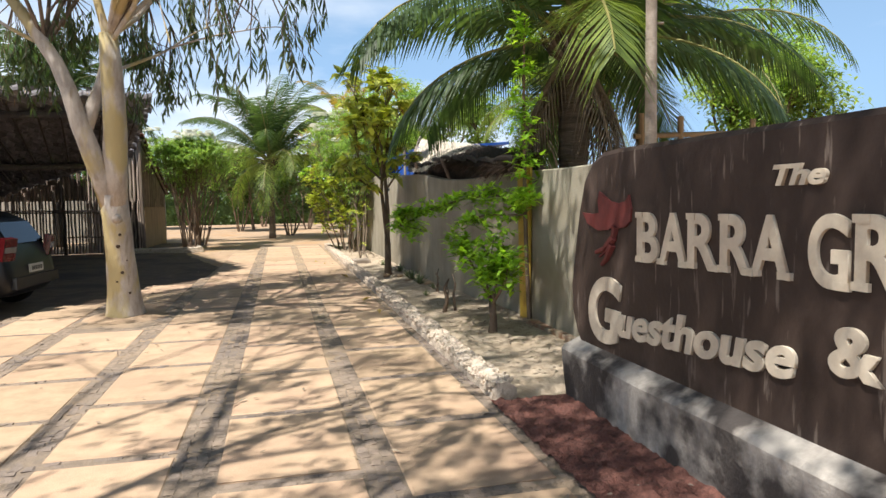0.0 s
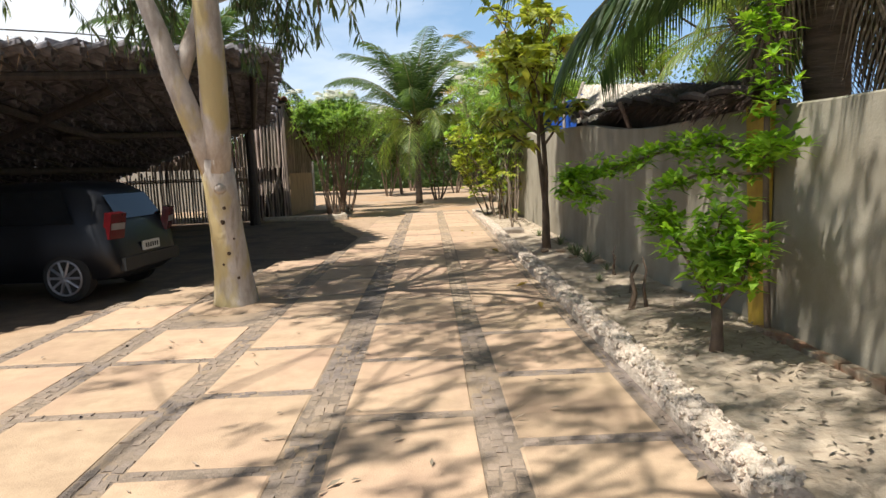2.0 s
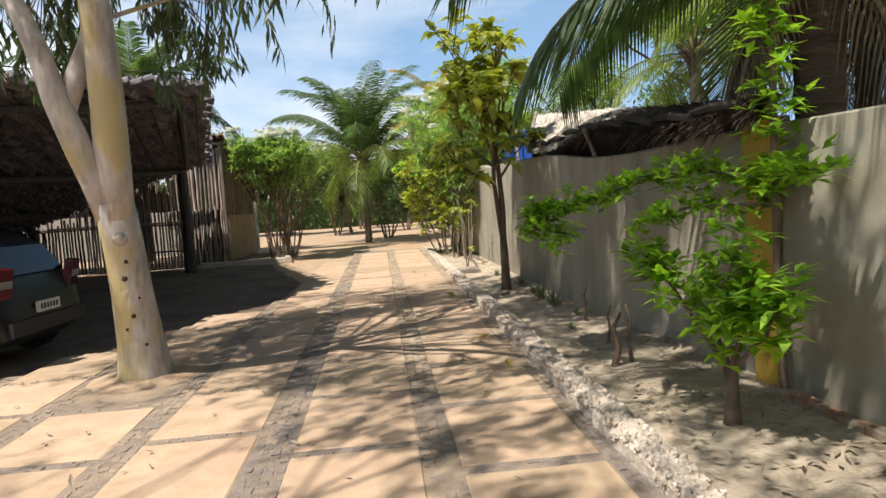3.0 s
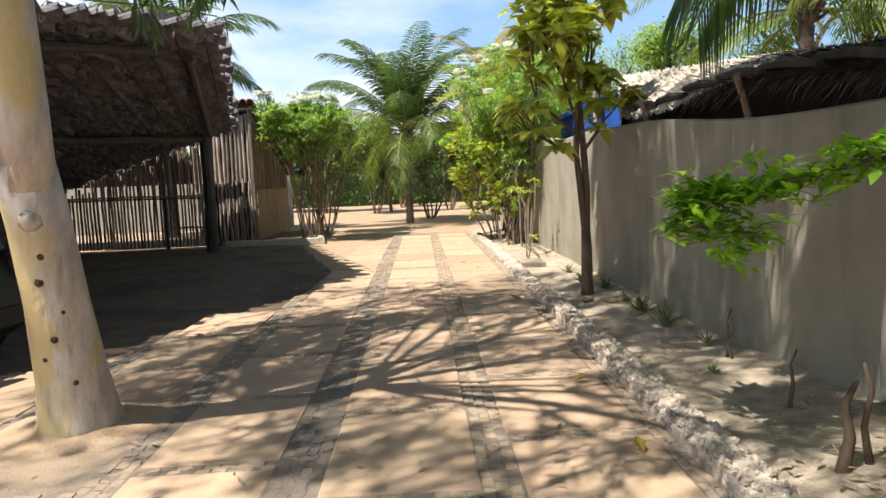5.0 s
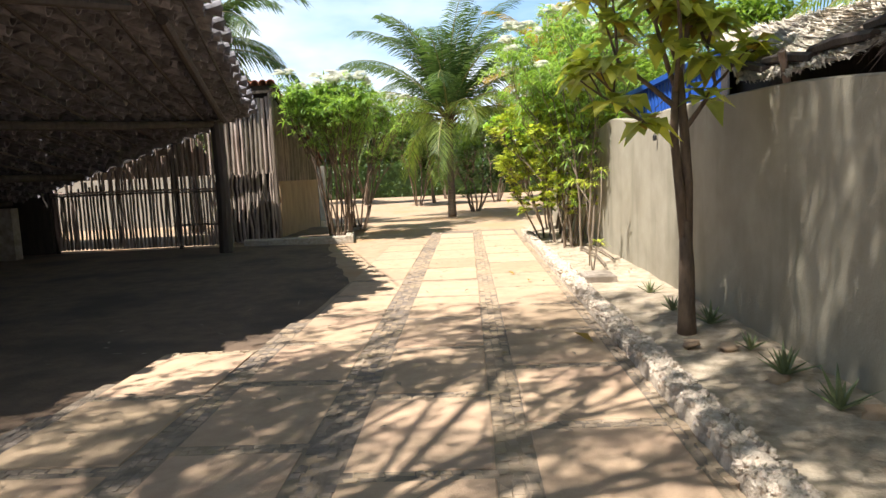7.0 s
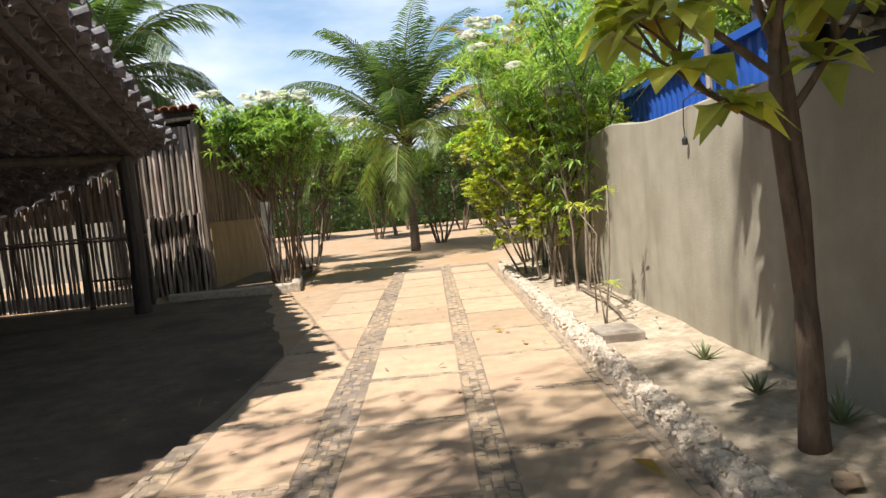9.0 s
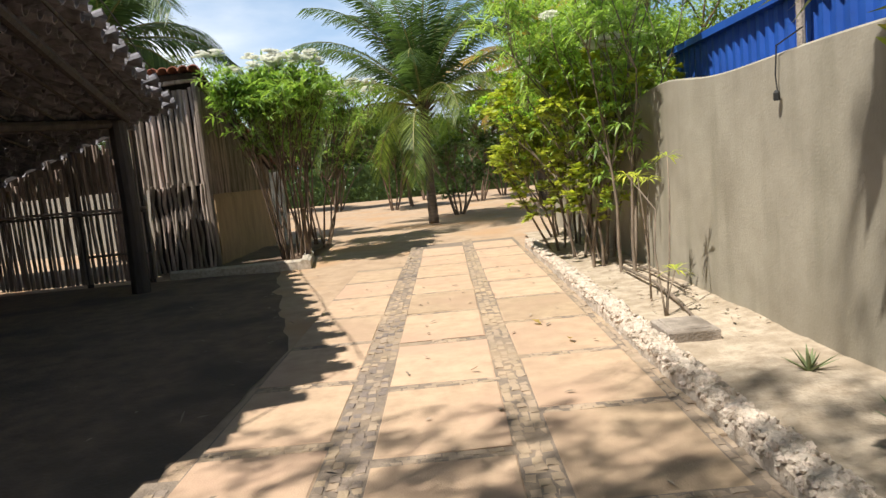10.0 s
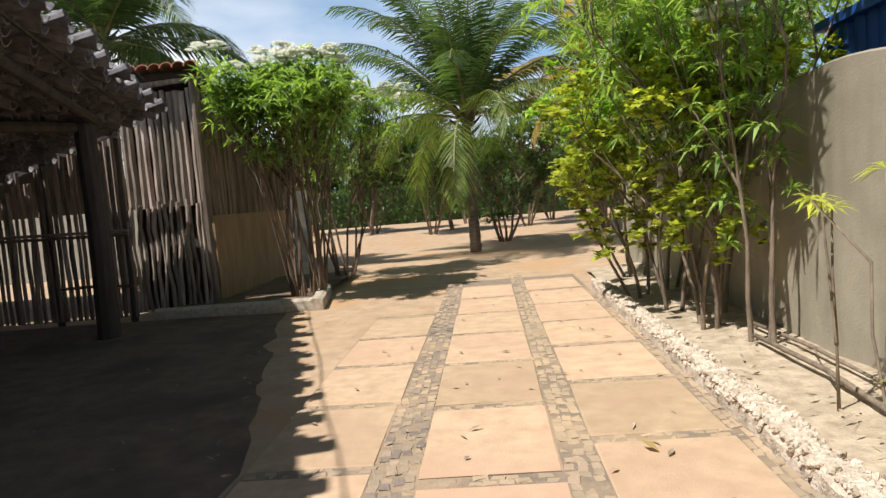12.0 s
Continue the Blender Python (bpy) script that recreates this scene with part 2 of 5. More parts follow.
M_ALLOY = mat("grey_alloy", (0.3, 0.3, 0.32), (0.2, 0.2, 0.22), rough=0.45, metal=0.7)
M_LAMPRED = mat("red_lens", (0.09, 0.008, 0.01), (0.06, 0.006, 0.008), rough=0.15, spec=0.7)
M_PLATE = mat("plate_white", (0.6, 0.6, 0.58), (0.5, 0.5, 0.48), rough=0.5)
M_BLACK = mat("black_plastic", (0.02, 0.02, 0.02), (0.015, 0.015, 0.015), rough=0.6)
M_PALEWALL = mat("pale_wall", (0.34, 0.31, 0.26), (0.27, 0.245, 0.20), rough=0.9, scale=2, bump=0.2)


# ---- mesh helpers ----
class Shape:
    """Vertices and faces of one part."""

    def __init__(self):
        self.v, self.f = [], []

    def poly(self, pts):
        i = len(self.v)
        self.v.extend([tuple(p) for p in pts])
        self.f.append(tuple(range(i, i + len(pts))))

    def box(self, lo, hi, m=None):
        i = len(self.v)
        for z in (lo[2], hi[2]):
            for x, y in ((lo[0], lo[1]), (hi[0], lo[1]), (hi[0], hi[1]), (lo[0], hi[1])):
                p = Vector((x, y, z))
                self.v.append(tuple(m @ p if m else p))
        for q in ((3, 2, 1, 0), (4, 5, 6, 7), (0, 1, 5, 4), (1, 2, 6, 5), (2, 3, 7, 6), (3, 0, 4, 7)):
            self.f.append(tuple(i + k for k in q))

    def tube(self, pts, radii, n=8, caps=True):
        pts = [Vector(p) for p in pts]
        i0 = len(self.v)
        self.end = i0 + (len(pts) - 1) * n
        side = None
        for k, p in enumerate(pts):
            d = (pts[min(k + 1, len(pts) - 1)] - pts[max(k - 1, 0)]).normalized()
            if side is None:
                side = d.cross(Vector((0.31, 0.9, 0.2))).normalized()
            side = (side - d * side.dot(d)).normalized()
            other = d.cross(side)
            r = radii[k] if hasattr(radii, "__len__") else radii
            for a in range(n):
                t = 2 * math.pi * a / n
                self.v.append(tuple(p + (side * math.cos(t) + other * math.sin(t)) * r))
        for k in range(len(pts) - 1):
            for a in range(n):
                b = (a + 1) % n
                self.f.append((i0 + k * n + a, i0 + k * n + b, i0 + (k + 1) * n + b, i0 + (k + 1) * n + a))
        if caps:
            self.f.append(tuple(i0 + a for a in reversed(range(n))))
            e = i0 + (len(pts) - 1) * n
            self.f.append(tuple(e + a for a in range(n)))

    def leaf(self, p, d, up, length, width, fold=0.15, droop=0.0):
        """A pointed leaf of four faces, folded along its rib."""
        d = d.normalized()
        s = d.cross(up)
        if s.length < 1e-4:
            s = d.cross(Vector((1, 0.2, 0)))
        s.normalize()
        n = s.cross(d)
        mid = p + d * length * 0.5 + Vector((0, 0, -droop * length * 0.25))
        tip = p + d * length + Vector((0, 0, -droop * length))
        i = len(self.v)
        w = width * 0.5
        self.v.extend([tuple(p), tuple(mid + s * w + n * fold * w), tuple(tip), tuple(mid - s * w + n * fold * w), tuple(mid)])
        self.f.extend([(i, i + 1, i + 4), (i + 1, i + 2, i + 4), (i + 2, i + 3, i + 4), (i + 3, i, i + 4)])

    def mesh(self, name, material, smooth=False):
        me = bpy.data.meshes.new(name)
        me.from_pydata(self.v, [], self.f)
        me.materials.append(material)
        if smooth:
            me.polygons.foreach_set("use_smooth", [True] * len(me.polygons))
        me.update()
        return me


def put(name, shape, material, parent=None, label="", smooth=False, m=None):
    """One mesh object, as a part under parent or as a thing of its own."""
    ob = new(name, shape if isinstance(shape, bpy.types.Mesh) else shape.mesh(name, material, smooth))
    if parent:
        ob.parent = parent
    if m is not None:
        ob.matrix_basis = m
    return tagged(ob, label=label)


def thing(name, at, label, category, group="", kind="", turn=0.0):
    ob = new(name)
    ob.matrix_basis = pose(at[0], at[1], at[2], 0, 0, turn)
    return tagged(ob, label=label, category=category, group=group, kind=kind)


def bevelled(lo, hi, b):
    """A box with its upper edges chamfered."""
    s = Shape()
    rings = [[(lo[0], lo[1]), (hi[0], lo[1]), (hi[0], hi[1]), (lo[0], hi[1])]] * 2
    rings = [(rings[0], lo[2]), (rings[0], hi[2] - b), ([(lo[0] + b, lo[1] + b), (hi[0] - b, lo[1] + b), (hi[0] - b, hi[1] - b), (lo[0] + b, hi[1] - b)], hi[2])]
    for ring, z in rings:
        s.v.extend([(x, y, z) for x, y in ring])
    for k in range(2):
        for a in range(4):
            c = (a + 1) % 4
            s.f.append((k * 4 + a, k * 4 + c, k * 4 + 4 + c, k * 4 + 4 + a))
    s.f.extend([(8, 9, 10, 11), (3, 2, 1, 0)])
    return s


def sheet(x0, x1, y0, y1, nx, ny, z, thick=0.0):
    """A grid whose height is z(x, y)."""
    s = Shape()
    for j in range(ny + 1):
        for i in range(nx + 1):
            x, y = x0 + (x1 - x0) * i / nx, y0 + (y1 - y0) * j / ny
            s.v.append((x, y, z(x, y)))
    for j in range(ny):
        for i in range(nx):
            a = j * (nx + 1) + i
            s.f.append((a, a + 1, a + nx + 2, a + nx + 1))
    return s


def nz(x, y, z=0.0, f=1.0):
    return noise.noise(Vector((x * f, y * f, z * f)))


def rnd_dir(rng, zlo=-1.0, zhi=1.0):
    a, z = rng.uniform(0, 2 * math.pi), rng.uniform(zlo, zhi)
    r = math.sqrt(max(0, 1 - z * z))
    return Vector((r * math.cos(a), r * math.sin(a), z))


def grow(shape, p, d, length, r, depth, rng, tips, spread=0.6, lift=0.15, keep=0.72, kids=(2, 3), sides=6, root=None):
    """A limb that bends, tapers and forks; its ends go into tips."""
    pts, radii, q, e = [p], [r], Vector(p), Vector(d).normalized()
    for k in range(3):
        e = (e + rnd_dir(rng) * 0.16 + Vector((0, 0, lift * 0.4))).normalized()
        q = q + e * length / 3
        pts.append(q)
        radii.append(r * (1 - 0.13 * (k + 1)))
    first = len(shape.v)
    shape.tube(pts, radii, sides, caps=depth == 0)
    end = shape.end
    if root is not None:
        shape.f.append((root, first, first + 1))
    if depth == 0:
        tips.append((q, e))
        return
    for k in range(rng.randint(*kids)):
        f = (e + rnd_dir(rng, -0.5, 0.8) * spread + Vector((0, 0, lift))).normalized()
        grow(shape, q, f, length * keep * rng.uniform(0.8, 1.2), r * 0.62, depth - 1, rng, tips, spread, lift, keep, kids, max(4, sides - 1), root=end)
    if rng.random() < 0.6:
        tips.append((pts[2], (e + rnd_dir(rng)).normalized()))


def rosette(shape, p, axis, count, length, width, rng, open_=0.8, droop=0.25):
    """Leaves standing round a twig's end."""
    for k in range(count):
        d = (axis.normalized() * (1 - open_) + rnd_dir(rng, -0.25, 0.7) * open_ + axis * 0.15).normalized()
        shape.leaf(p, d, Vector((0, 0, 1)), length * rng.uniform(0.7, 1.15), width * rng.uniform(0.8, 1.15), 0.2, droop * rng.uniform(0.3, 1.3))


def frond(az, el, length, rng, droop=1.0, count=46, leaf=0.75, width=0.04, hang=0.55):
    """One feather palm leaf from the origin: its rib and its leaflets."""
    rib, blades = Shape(), Shape()
    out = Vector((math.cos(az), math.sin(az), 0))
    side = Vector((-math.sin(az), math.cos(az), 0))
    pts, n, p, a = [], 12, Vector((0, 0, 0)), el
    for k in range(n + 1):
        pts.append(p.copy())
        p = p + (out * math.cos(a) + Vector((0, 0, math.sin(a)))) * length / n
        a -= droop * (0.35 + 1.3 * k / n) / n
    rib.tube(pts, [0.034 * (1 - 0.88 * k / n) + 0.003 for k in range(n + 1)], 5)
    for k in range(count):
        t = 0.14 + 0.86 * k / (count - 1)
        i = min(int(t * n), n - 1)
        q = pts[i].lerp(pts[i + 1], t * n - i)
        fw = (pts[i + 1] - pts[i]).normalized()
        ll = leaf * (0.35 + 0.65 * math.sin(math.pi * min(1, 0.18 + 0.74 * t))) * rng.uniform(0.85, 1.1)
        for sgn in (-1, 1):
            d = (side * sgn * 0.85 + fw * (0.45 + 0.5 * t) + Vector((0, 0, 0.12 - hang * 0.4 * rng.uniform(0.5, 1.2)))).normalized()
            w = width * 0.5
            nn = fw * w
            m1 = q + d * ll * 0.5 + Vector((0, 0, -hang * ll * 0.16))
            m2 = q + d * ll * 0.95 + Vector((0, 0, -hang * ll * rng.uniform(0.45, 0.75)))
            j = len(blades.v)
            blades.v.extend([tuple(q - nn * 0.5), tuple(q + nn * 0.5), tuple(m1 + nn), tuple(m1 - nn), tuple(m2)])
            blades.f.extend([(j, j + 1, j + 2, j + 3), (j + 3, j + 2, j + 4)])
    return rib, blades


def palm(at, height, r, fronds, length, label, seed, lean=(0, 0), leaf=0.75, mats=None, old=0, count=46, group="", width=0.045, first=0.0, lowest=-16, droop=1.0, upright=1.3, low_mat=None, low_droop=0.0):
    """A feather palm: ringed trunk, leaf bases, fronds, and old hanging leaves."""
    rng = random.Random(seed)
    t = thing("palm_tree", at, label, "palm tree", group)
    trunk, n = Shape(), max(8, int(height / 0.14))
    pts = [Vector((lean[0] * (k / n) ** 1.5, lean[1] * (k / n) ** 1.5, height * k / n)) for k in range(n + 1)]
    trunk.tube(pts, [r * (1.25 - 0.35 * min(1, k / n * 2.2)) * (1.07 if k % 2 else 0.97) for k in range(n + 1)], 12)
    put("trunk", trunk, M_PALMTRUNK, t, smooth=True)
    top = pts[-1]
    boots = Shape()
    for k in range(26):
        d = rnd_dir(rng, 0.25, 0.8)
        p = top + Vector((0, 0, rng.uniform(-0.45, 0.1)))
        boots.tube([p + d * r * 0.4, p + d * (r + 0.16), p + d * (r + 0.34) + Vector((0, 0, 0.06))], [0.06, 0.045, 0.02], 5)
    tagged(put("leaf_base", boots, M_PALMTRUNK, t), kind="stuff")
    for k in range(fronds):
        u = k / max(1, fronds - 1)
        el = radians(84 - (84 - lowest) * u ** upright + rng.uniform(-6, 6))
        rib, blades = frond(first + k * 2.39996 + rng.uniform(-0.15, 0.15), el, length * rng.uniform(0.85, 1.1) * (0.8 + 0.2 * math.sin(math.pi * u)), rng,
                            droop=droop * (0.8 + 0.9 * math.sin(math.pi * min(1, 0.25 + u * 0.6))) + low_droop * max(0, u - 0.6) / 0.4, leaf=leaf, count=count, width=width, hang=0.45 + 0.35 * u)
        leafm = (mats or [M_PALM])[rng.randrange(len(mats or [1]))]
        if low_mat and u > 0.72:
            leafm = low_mat
        f = put("frond", blades, leafm, t, m=pose(*top))
        put("rib", rib, M_PALMRIB, f)
    for k in range(old):
        rib, blades = frond(rng.uniform(0, 6.28), radians(-55), length * 0.55, rng, droop=0.7, leaf=leaf * 0.7, count=24, hang=1.2)
        f = put("dead_frond", blades, M_DEADPALM, t, "dry brown hanging frond", m=pose(*(top + Vector((0, 0, -0.1)))))
        put("rib", rib, M_DEADPALM, f)
    return t


# ---- ground ----
ground = put("ground", sheet(-160, 160, -60, 260, 80, 80, lambda x, y: -0.05 + 0.02 * nz(x, y, 0, 0.3)), M_SAND)
tagged(ground, "sandy reddish earth ground", "ground", kind="structure")

# columns of slabs between cobbled strips, along the drive
STRIPS = [(-3.65, -3.47, -2.0, 10.4), (-2.65, -2.45, -2.0, 12.2), (-1.62, -1.42, -2.0, 14.8), (-0.64, -0.38, -2.0, 25.5), (0.42, 0.62, -2.0, 26.0), (1.44, 1.54, -2.0, 23.0)]
# the left columns stop where the shade-coloured carport floor begins
COLUMNS = [(-3.47, -2.65, 5.25, 1.22, 11.6), (-2.45, -1.62, 5.2, 1.22, 13.9), (-1.42, -0.64, 5.5, 1.21, 22.5), (-0.38, 0.42, 6.17, 1.245, 25.4), (0.62, 1.44, 5.70, 1.217, 25.4)]
CROSS = 0.11

# ---- right boundary wall, with a gently waving top ----
def wall_top(y):
    return 1.86 + 0.26 / (1 + math.exp(-(y - 12.3) * 1.6)) + 0.012 * max(0.0, min(4.0, y - 15.0)) + 0.08 * math.exp(-((y - 19.0) / 0.9) ** 2) + 0.015 * math.sin(y * 1.7)


def wall_x(y):
    """The wall's face bends towards the drive past the near third."""
    return 2.95 - 0.25 * max(0.0, min(1.0, (y - 8.6) / 2.6))


wall_s = Shape()
wy = [4.9 + 0.25 * k for k in range(90)]
for y in wy:
    b = 0.012 * nz(y, 3.0, 0, 0.8)
    h = wall_top(y)
    for x, z in ((0.0, -0.05), (0.0, h * 0.5), (0.0, h - 0.015), (0.015, h), (0.15, h), (0.165, h - 0.015), (0.165, -0.05)):
        wall_s.v.append((wall_x(y) + b + x, y, z))
for k in range(len(wy) - 1):
    for a in range(6):
        wall_s.f.append((k * 7 + a, k * 7 + a + 1, k * 7 + 8 + a, k * 7 + 7 + a))
wall_s.f.extend([tuple(range(7)), tuple((len(wy) - 1) * 7 + a for a in reversed(range(7)))])
wall_east = tagged(put("wall_east", wall_s, M_WALL), "olive-grey rendered boundary wall with wavy top", "wall", kind="structure")

# ---- planting bed and kerb beside the wall ----
bed = put("planting_bed", sheet(1.75, 2.95, 4.7, 26.0, 14, 200, lambda x, y: 0.03 - 0.09 * max(0, 1 - (y - 4.7) / 0.35) + 0.05 * max(0, (x - 1.8)) * 0.7 + 0.03 * nz(x, y, 0, 1.6) + 0.012 * nz(x, y, 0, 7)), M_BED, smooth=True)
tagged(bed, "pale sandy planting bed along the wall", "ground", kind="structure")


def stone(rng, size):
    """A rough lump of coral stone."""
    s = Shape()
    n, rows = 6, 4
    k0 = rng.uniform(0, 50)
    for j in range(rows):
        for a in range(n):
            t, u = 2 * math.pi * a / n, -0.9 + 1.8 * j / (rows - 1)
            d = Vector((math.cos(t) * math.sqrt(1 - u * u * 0.8), math.sin(t) * math.sqrt(1 - u * u * 0.8), u * 0.75))
            s.v.append(tuple(d * size * (0.75 + 0.7 * noise.noise(d * 1.3 + Vector((k0, 0, 0))))))
    for j in range(rows - 1):
        for a in range(n):
            b = (a + 1) % n
            s.f.append((j * n + a, j * n + b, j * n + n + b, j * n + n + a))
    s.f.extend([tuple(reversed(range(n))), tuple((rows - 1) * n + a for a in range(n))])
    return s


def kerb_core(y):
    return 1.55 + 0.012 * nz(y, 1.0, 0, 1.1), 1.755 + 0.02 * nz(y, 7.0, 0, 1.1), 0.10 + 0.02 * nz(y, 4.0, 0, 1.4)


kerb_s = Shape()
ky = [4.85 + 0.06 * k for k in range(320)]
for y in ky:
    a, b, h = kerb_core(y)
    for x, z in ((a, -0.04), (a + 0.01, h * 0.6), (a + 0.05, h), (a + 0.11, h + 0.01), (b - 0.06, h), (b, h * 0.6), (b + 0.01, -0.04)):
        kerb_s.v.append((x + 0.02 * nz(y, x, z, 9), y, z + 0.016 * nz(x, y, 2, 12)))
for k in range(len(ky) - 1):
    for a in range(6):
        kerb_s.f.append((k * 7 + a + 1, k * 7 + a, k * 7 + 7 + a, k * 7 + 8 + a))
kerb_s.f.append(tuple(reversed(range(7))))
kerb = tagged(put("kerb", kerb_s, M_CORAL), "rough whitish coral-stone kerb edging the drive", "kerb", kind="structure")
kerb_rng = random.Random(5)
stone_meshes = [stone(kerb_rng, 0.027).mesh("stone", M_CORAL) for k in range(10)]
rest = Shape()
for k in range(4000):
    y = 4.85 + 19.1 * (k + kerb_rng.random()) / 4000
    a, b, h = kerb_core(y)
    u = kerb_rng.random()
    x = a + (b - a) * u
    z = h * (0.35 + 0.65 * kerb_rng.random()) if u < 0.08 or u > 0.92 else h - 0.004
    sc = kerb_rng.uniform(0.55, 1.25)
    m = pose(x, y, z, kerb_rng.uniform(0, 360), kerb_rng.uniform(0, 360), kerb_rng.uniform(0, 360)) @ Matrix.Scale(sc, 4)
    me = stone_meshes[k % 10]
    if 4.8 < y < 7.6 and k % 2 == 0:
        put("stone", me, None, kerb, m=m)
    else:
        i = len(rest.v)
        rest.v.extend([tuple(m @ w.co) for w in me.vertices])
        rest.f.extend([tuple(i + q for q in p.vertices) for p in me.polygons])
tagged(put("kerb_stones", rest, M_CORAL, kerb), kind="stuff")

# ---- the guesthouse sign: a thick painted wall on a cement plinth ----
sign = thing("sign_wall", (2.2, 4.7, 0), "dark brown painted sign wall with cream raised letters on a stained cement plinth", "sign")
prof = [(-6.5, 0.44), (-6.5, 1.80), (4.10, 1.84), (4.34, 1.83), (4.50, 1.77), (4.62, 1.66), (4.70, 1.45), (4.78, 1.15), (4.84, 0.85), (4.82, 0.65), (4.74, 0.50), (4.68, 0.44)]
panel = Shape()
for inset, x in ((0.03, 2.2), (0.0, 2.225), (0.0, 2.44), (0.03, 2.465)):
    for y, z in prof:
        cy = y - inset if y > 0 else y
        panel.v.append((x - 2.2, cy - 4.7, z - (inset if z > 1 else 0)))
np_ = len(prof)
for k in range(3):
    for a in range(np_):
        b = (a + 1) % np_
        panel.f.append((k * np_ + a, k * np_ + b, k * np_ + np_ + b, k * np_ + np_ + a))
panel.f.extend([tuple(reversed(range(np_))), tuple(3 * np_ + a for a in range(np_))])
put("panel", panel, M_SIGN, sign, "dark brown painted panel with scuffs")
plinth = Shape()
for y in [4.74 - 0.28 * k for k in range(41)]:
    b = 0.02 * nz(y, 2, 0, 1.5)
    top = 0.40 + 0.012 * nz(y, 9, 0, 2)
    for x, z in ((2.12 + b, -0.05), (2.09 + b, 0.2), (2.075 + b, top - 0.03), (2.10 + b, top), (2.22, 0.455), (2.62, 0.455), (2.62, -0.05)):
        plinth.v.append((x - 2.2, y - 4.7, z))
for k in range(40):
    for a in range(6):
        plinth.f.append((k * 7 + a + 1, k * 7 + a, k * 7 + 7 + a, k * 7 + 8 + a))
plinth.f.append(tuple(reversed(range(7))))
put("plinth", plinth, M_PLINTH, sign, "stained grey cement plinth with sloping ledge")


def lettering(text, y0, z0, width, height, tilt=0.0, bold=0.012, shear=0.0, name="lettering"):
    """Raised letters on the panel, from y0 towards the road's start, stretched to width and height."""
    cu = bpy.data.curves.new("letters", "FONT")
    cu.body, cu.size, cu.extrude, cu.offset, cu.bevel_depth, cu.shear = text, 1.0, 0.04, bold / height, 0.008, shear
    ob = bpy.data.objects.new("letters", cu)
    scene.collection.objects.link(ob)
    bpy.context.view_layer.update()
    me = bpy.data.meshes.new_from_object(ob.evaluated_get(bpy.context.evaluated_depsgraph_get()))
    bpy.data.objects.remove(ob)
    xs, ys = [v.co.x for v in me.vertices], [v.co.y for v in me.vertices]
    sx, sy = width / (max(xs) - min(xs)), height / (max(ys) - min(ys))
    for v in me.vertices:
        v.co = ((v.co.x - min(xs)) * sx, (v.co.y - min(ys)) * sy, v.co.z * 0.2)
    me.materials.clear()
    me.materials.append(M_LETTER)
    m = Matrix(((0, 0, -1, -0.008), (-1, 0, 0, y0 - 4.7), (0, 1, 0, z0), (0, 0, 0, 1))) @ pose(0, 0, 0, 0, 0, tilt)
    return put(name, me, None, sign, "cream raised lettering", m=m)


def slab_letter(ch, y0, y1, z0, z1, feet):
    """One heavy capital with slab feet: (place along its width, 0 foot or 1 head)."""
    lt = lettering(ch, y0, z0, y0 - y1, z1 - z0, 0.0, bold=0.006, name="letter")
    s = Shape()
    for k, (place, head) in enumerate(feet):
        c, w, h = place * (y0 - y1), 0.04, 0.034
        b0 = (z1 - z0 - h) if head else 0.0
        front = 0.0125 + 0.0012 * k + 0.0006 * (y0 * 10 % 3)
        s.box((c - w, b0, -0.006), (c + w, b0 + h, front))
    put("serif", s, M_LETTER, lt)


A_FEET, B_FEET, R_FEET = ((0.1, 0), (0.9, 0)), ((0.13, 0), (0.13, 1)), ((0.13, 0), (0.13, 1), (0.9, 0))
slab_letter("B", 3.82, 3.58, 1.11, 1.42, B_FEET)
slab_letter("A", 3.57, 3.29, 1.115, 1.42, A_FEET)
slab_letter("R", 3.28, 3.02, 1.12, 1.42, R_FEET)
slab_letter("R", 3.00, 2.76, 1.125, 1.42, R_FEET)
slab_letter("A", 2.77, 2.52, 1.13, 1.42, A_FEET)
slab_letter("G", 2.41, 2.20, 1.12, 1.43, ((0.85, 0),))
slab_letter("R", 2.17, 1.95, 1.13, 1.43, R_FEET)
lettering("The", 2.63, 1.55, 0.31, 0.095, 0.0, bold=0.003, shear=0.25)
lettering("G", 4.50, 0.50, 0.47, 0.47, 0.0, bold=0.012, shear=0.12)
lettering("uesthouse", 4.06, 0.585, 1.60, 0.215, 3.6, bold=0.006, shear=0.2)
lettering("&", 2.29, 0.77, 0.26, 0.21, 0.0, bold=0.006)
emblem = Shape()
outline = [(4.60, 1.41), (4.52, 1.33), (4.35, 1.285), (4.20, 1.295), (4.11, 1.33), (4.07, 1.31), (3.98, 1.32), (3.91, 1.36), (3.90, 1.44), (3.93, 1.53), (3.97, 1.49), (4.06, 1.475), (4.18, 1.49), (4.34, 1.56), (4.36, 1.49), (4.34, 1.41), (4.45, 1.40)]
for x in (-0.014, 0.006):
    emblem.v.extend([(x, y - 4.7, z) for y, z in outline])
ne = len(outline)
emblem.f = [tuple(range(ne)), tuple(reversed(range(ne, 2 * ne)))] + [(a, (a + 1) % ne, ne + (a + 1) % ne, ne + a) for a in range(ne)]
put("emblem", emblem, M_RED, sign, "faded red painted emblem shape")
curl = Shape()
for pts in (((4.10, 1.32), (4.13, 1.23), (4.21, 1.16), (4.34, 1.10)), ((4.12, 1.25), (4.26, 1.16), (4.39, 1.13)), ((4.14, 1.20), (4.22, 1.10), (4.30, 1.05))):
    curl.tube([(-0.010, y - 4.7, z) for y, z in pts], [0.03, 0.022, 0.014, 0.006][:len(pts)], 6)
put("emblem_tail", curl, M_RED, sign)

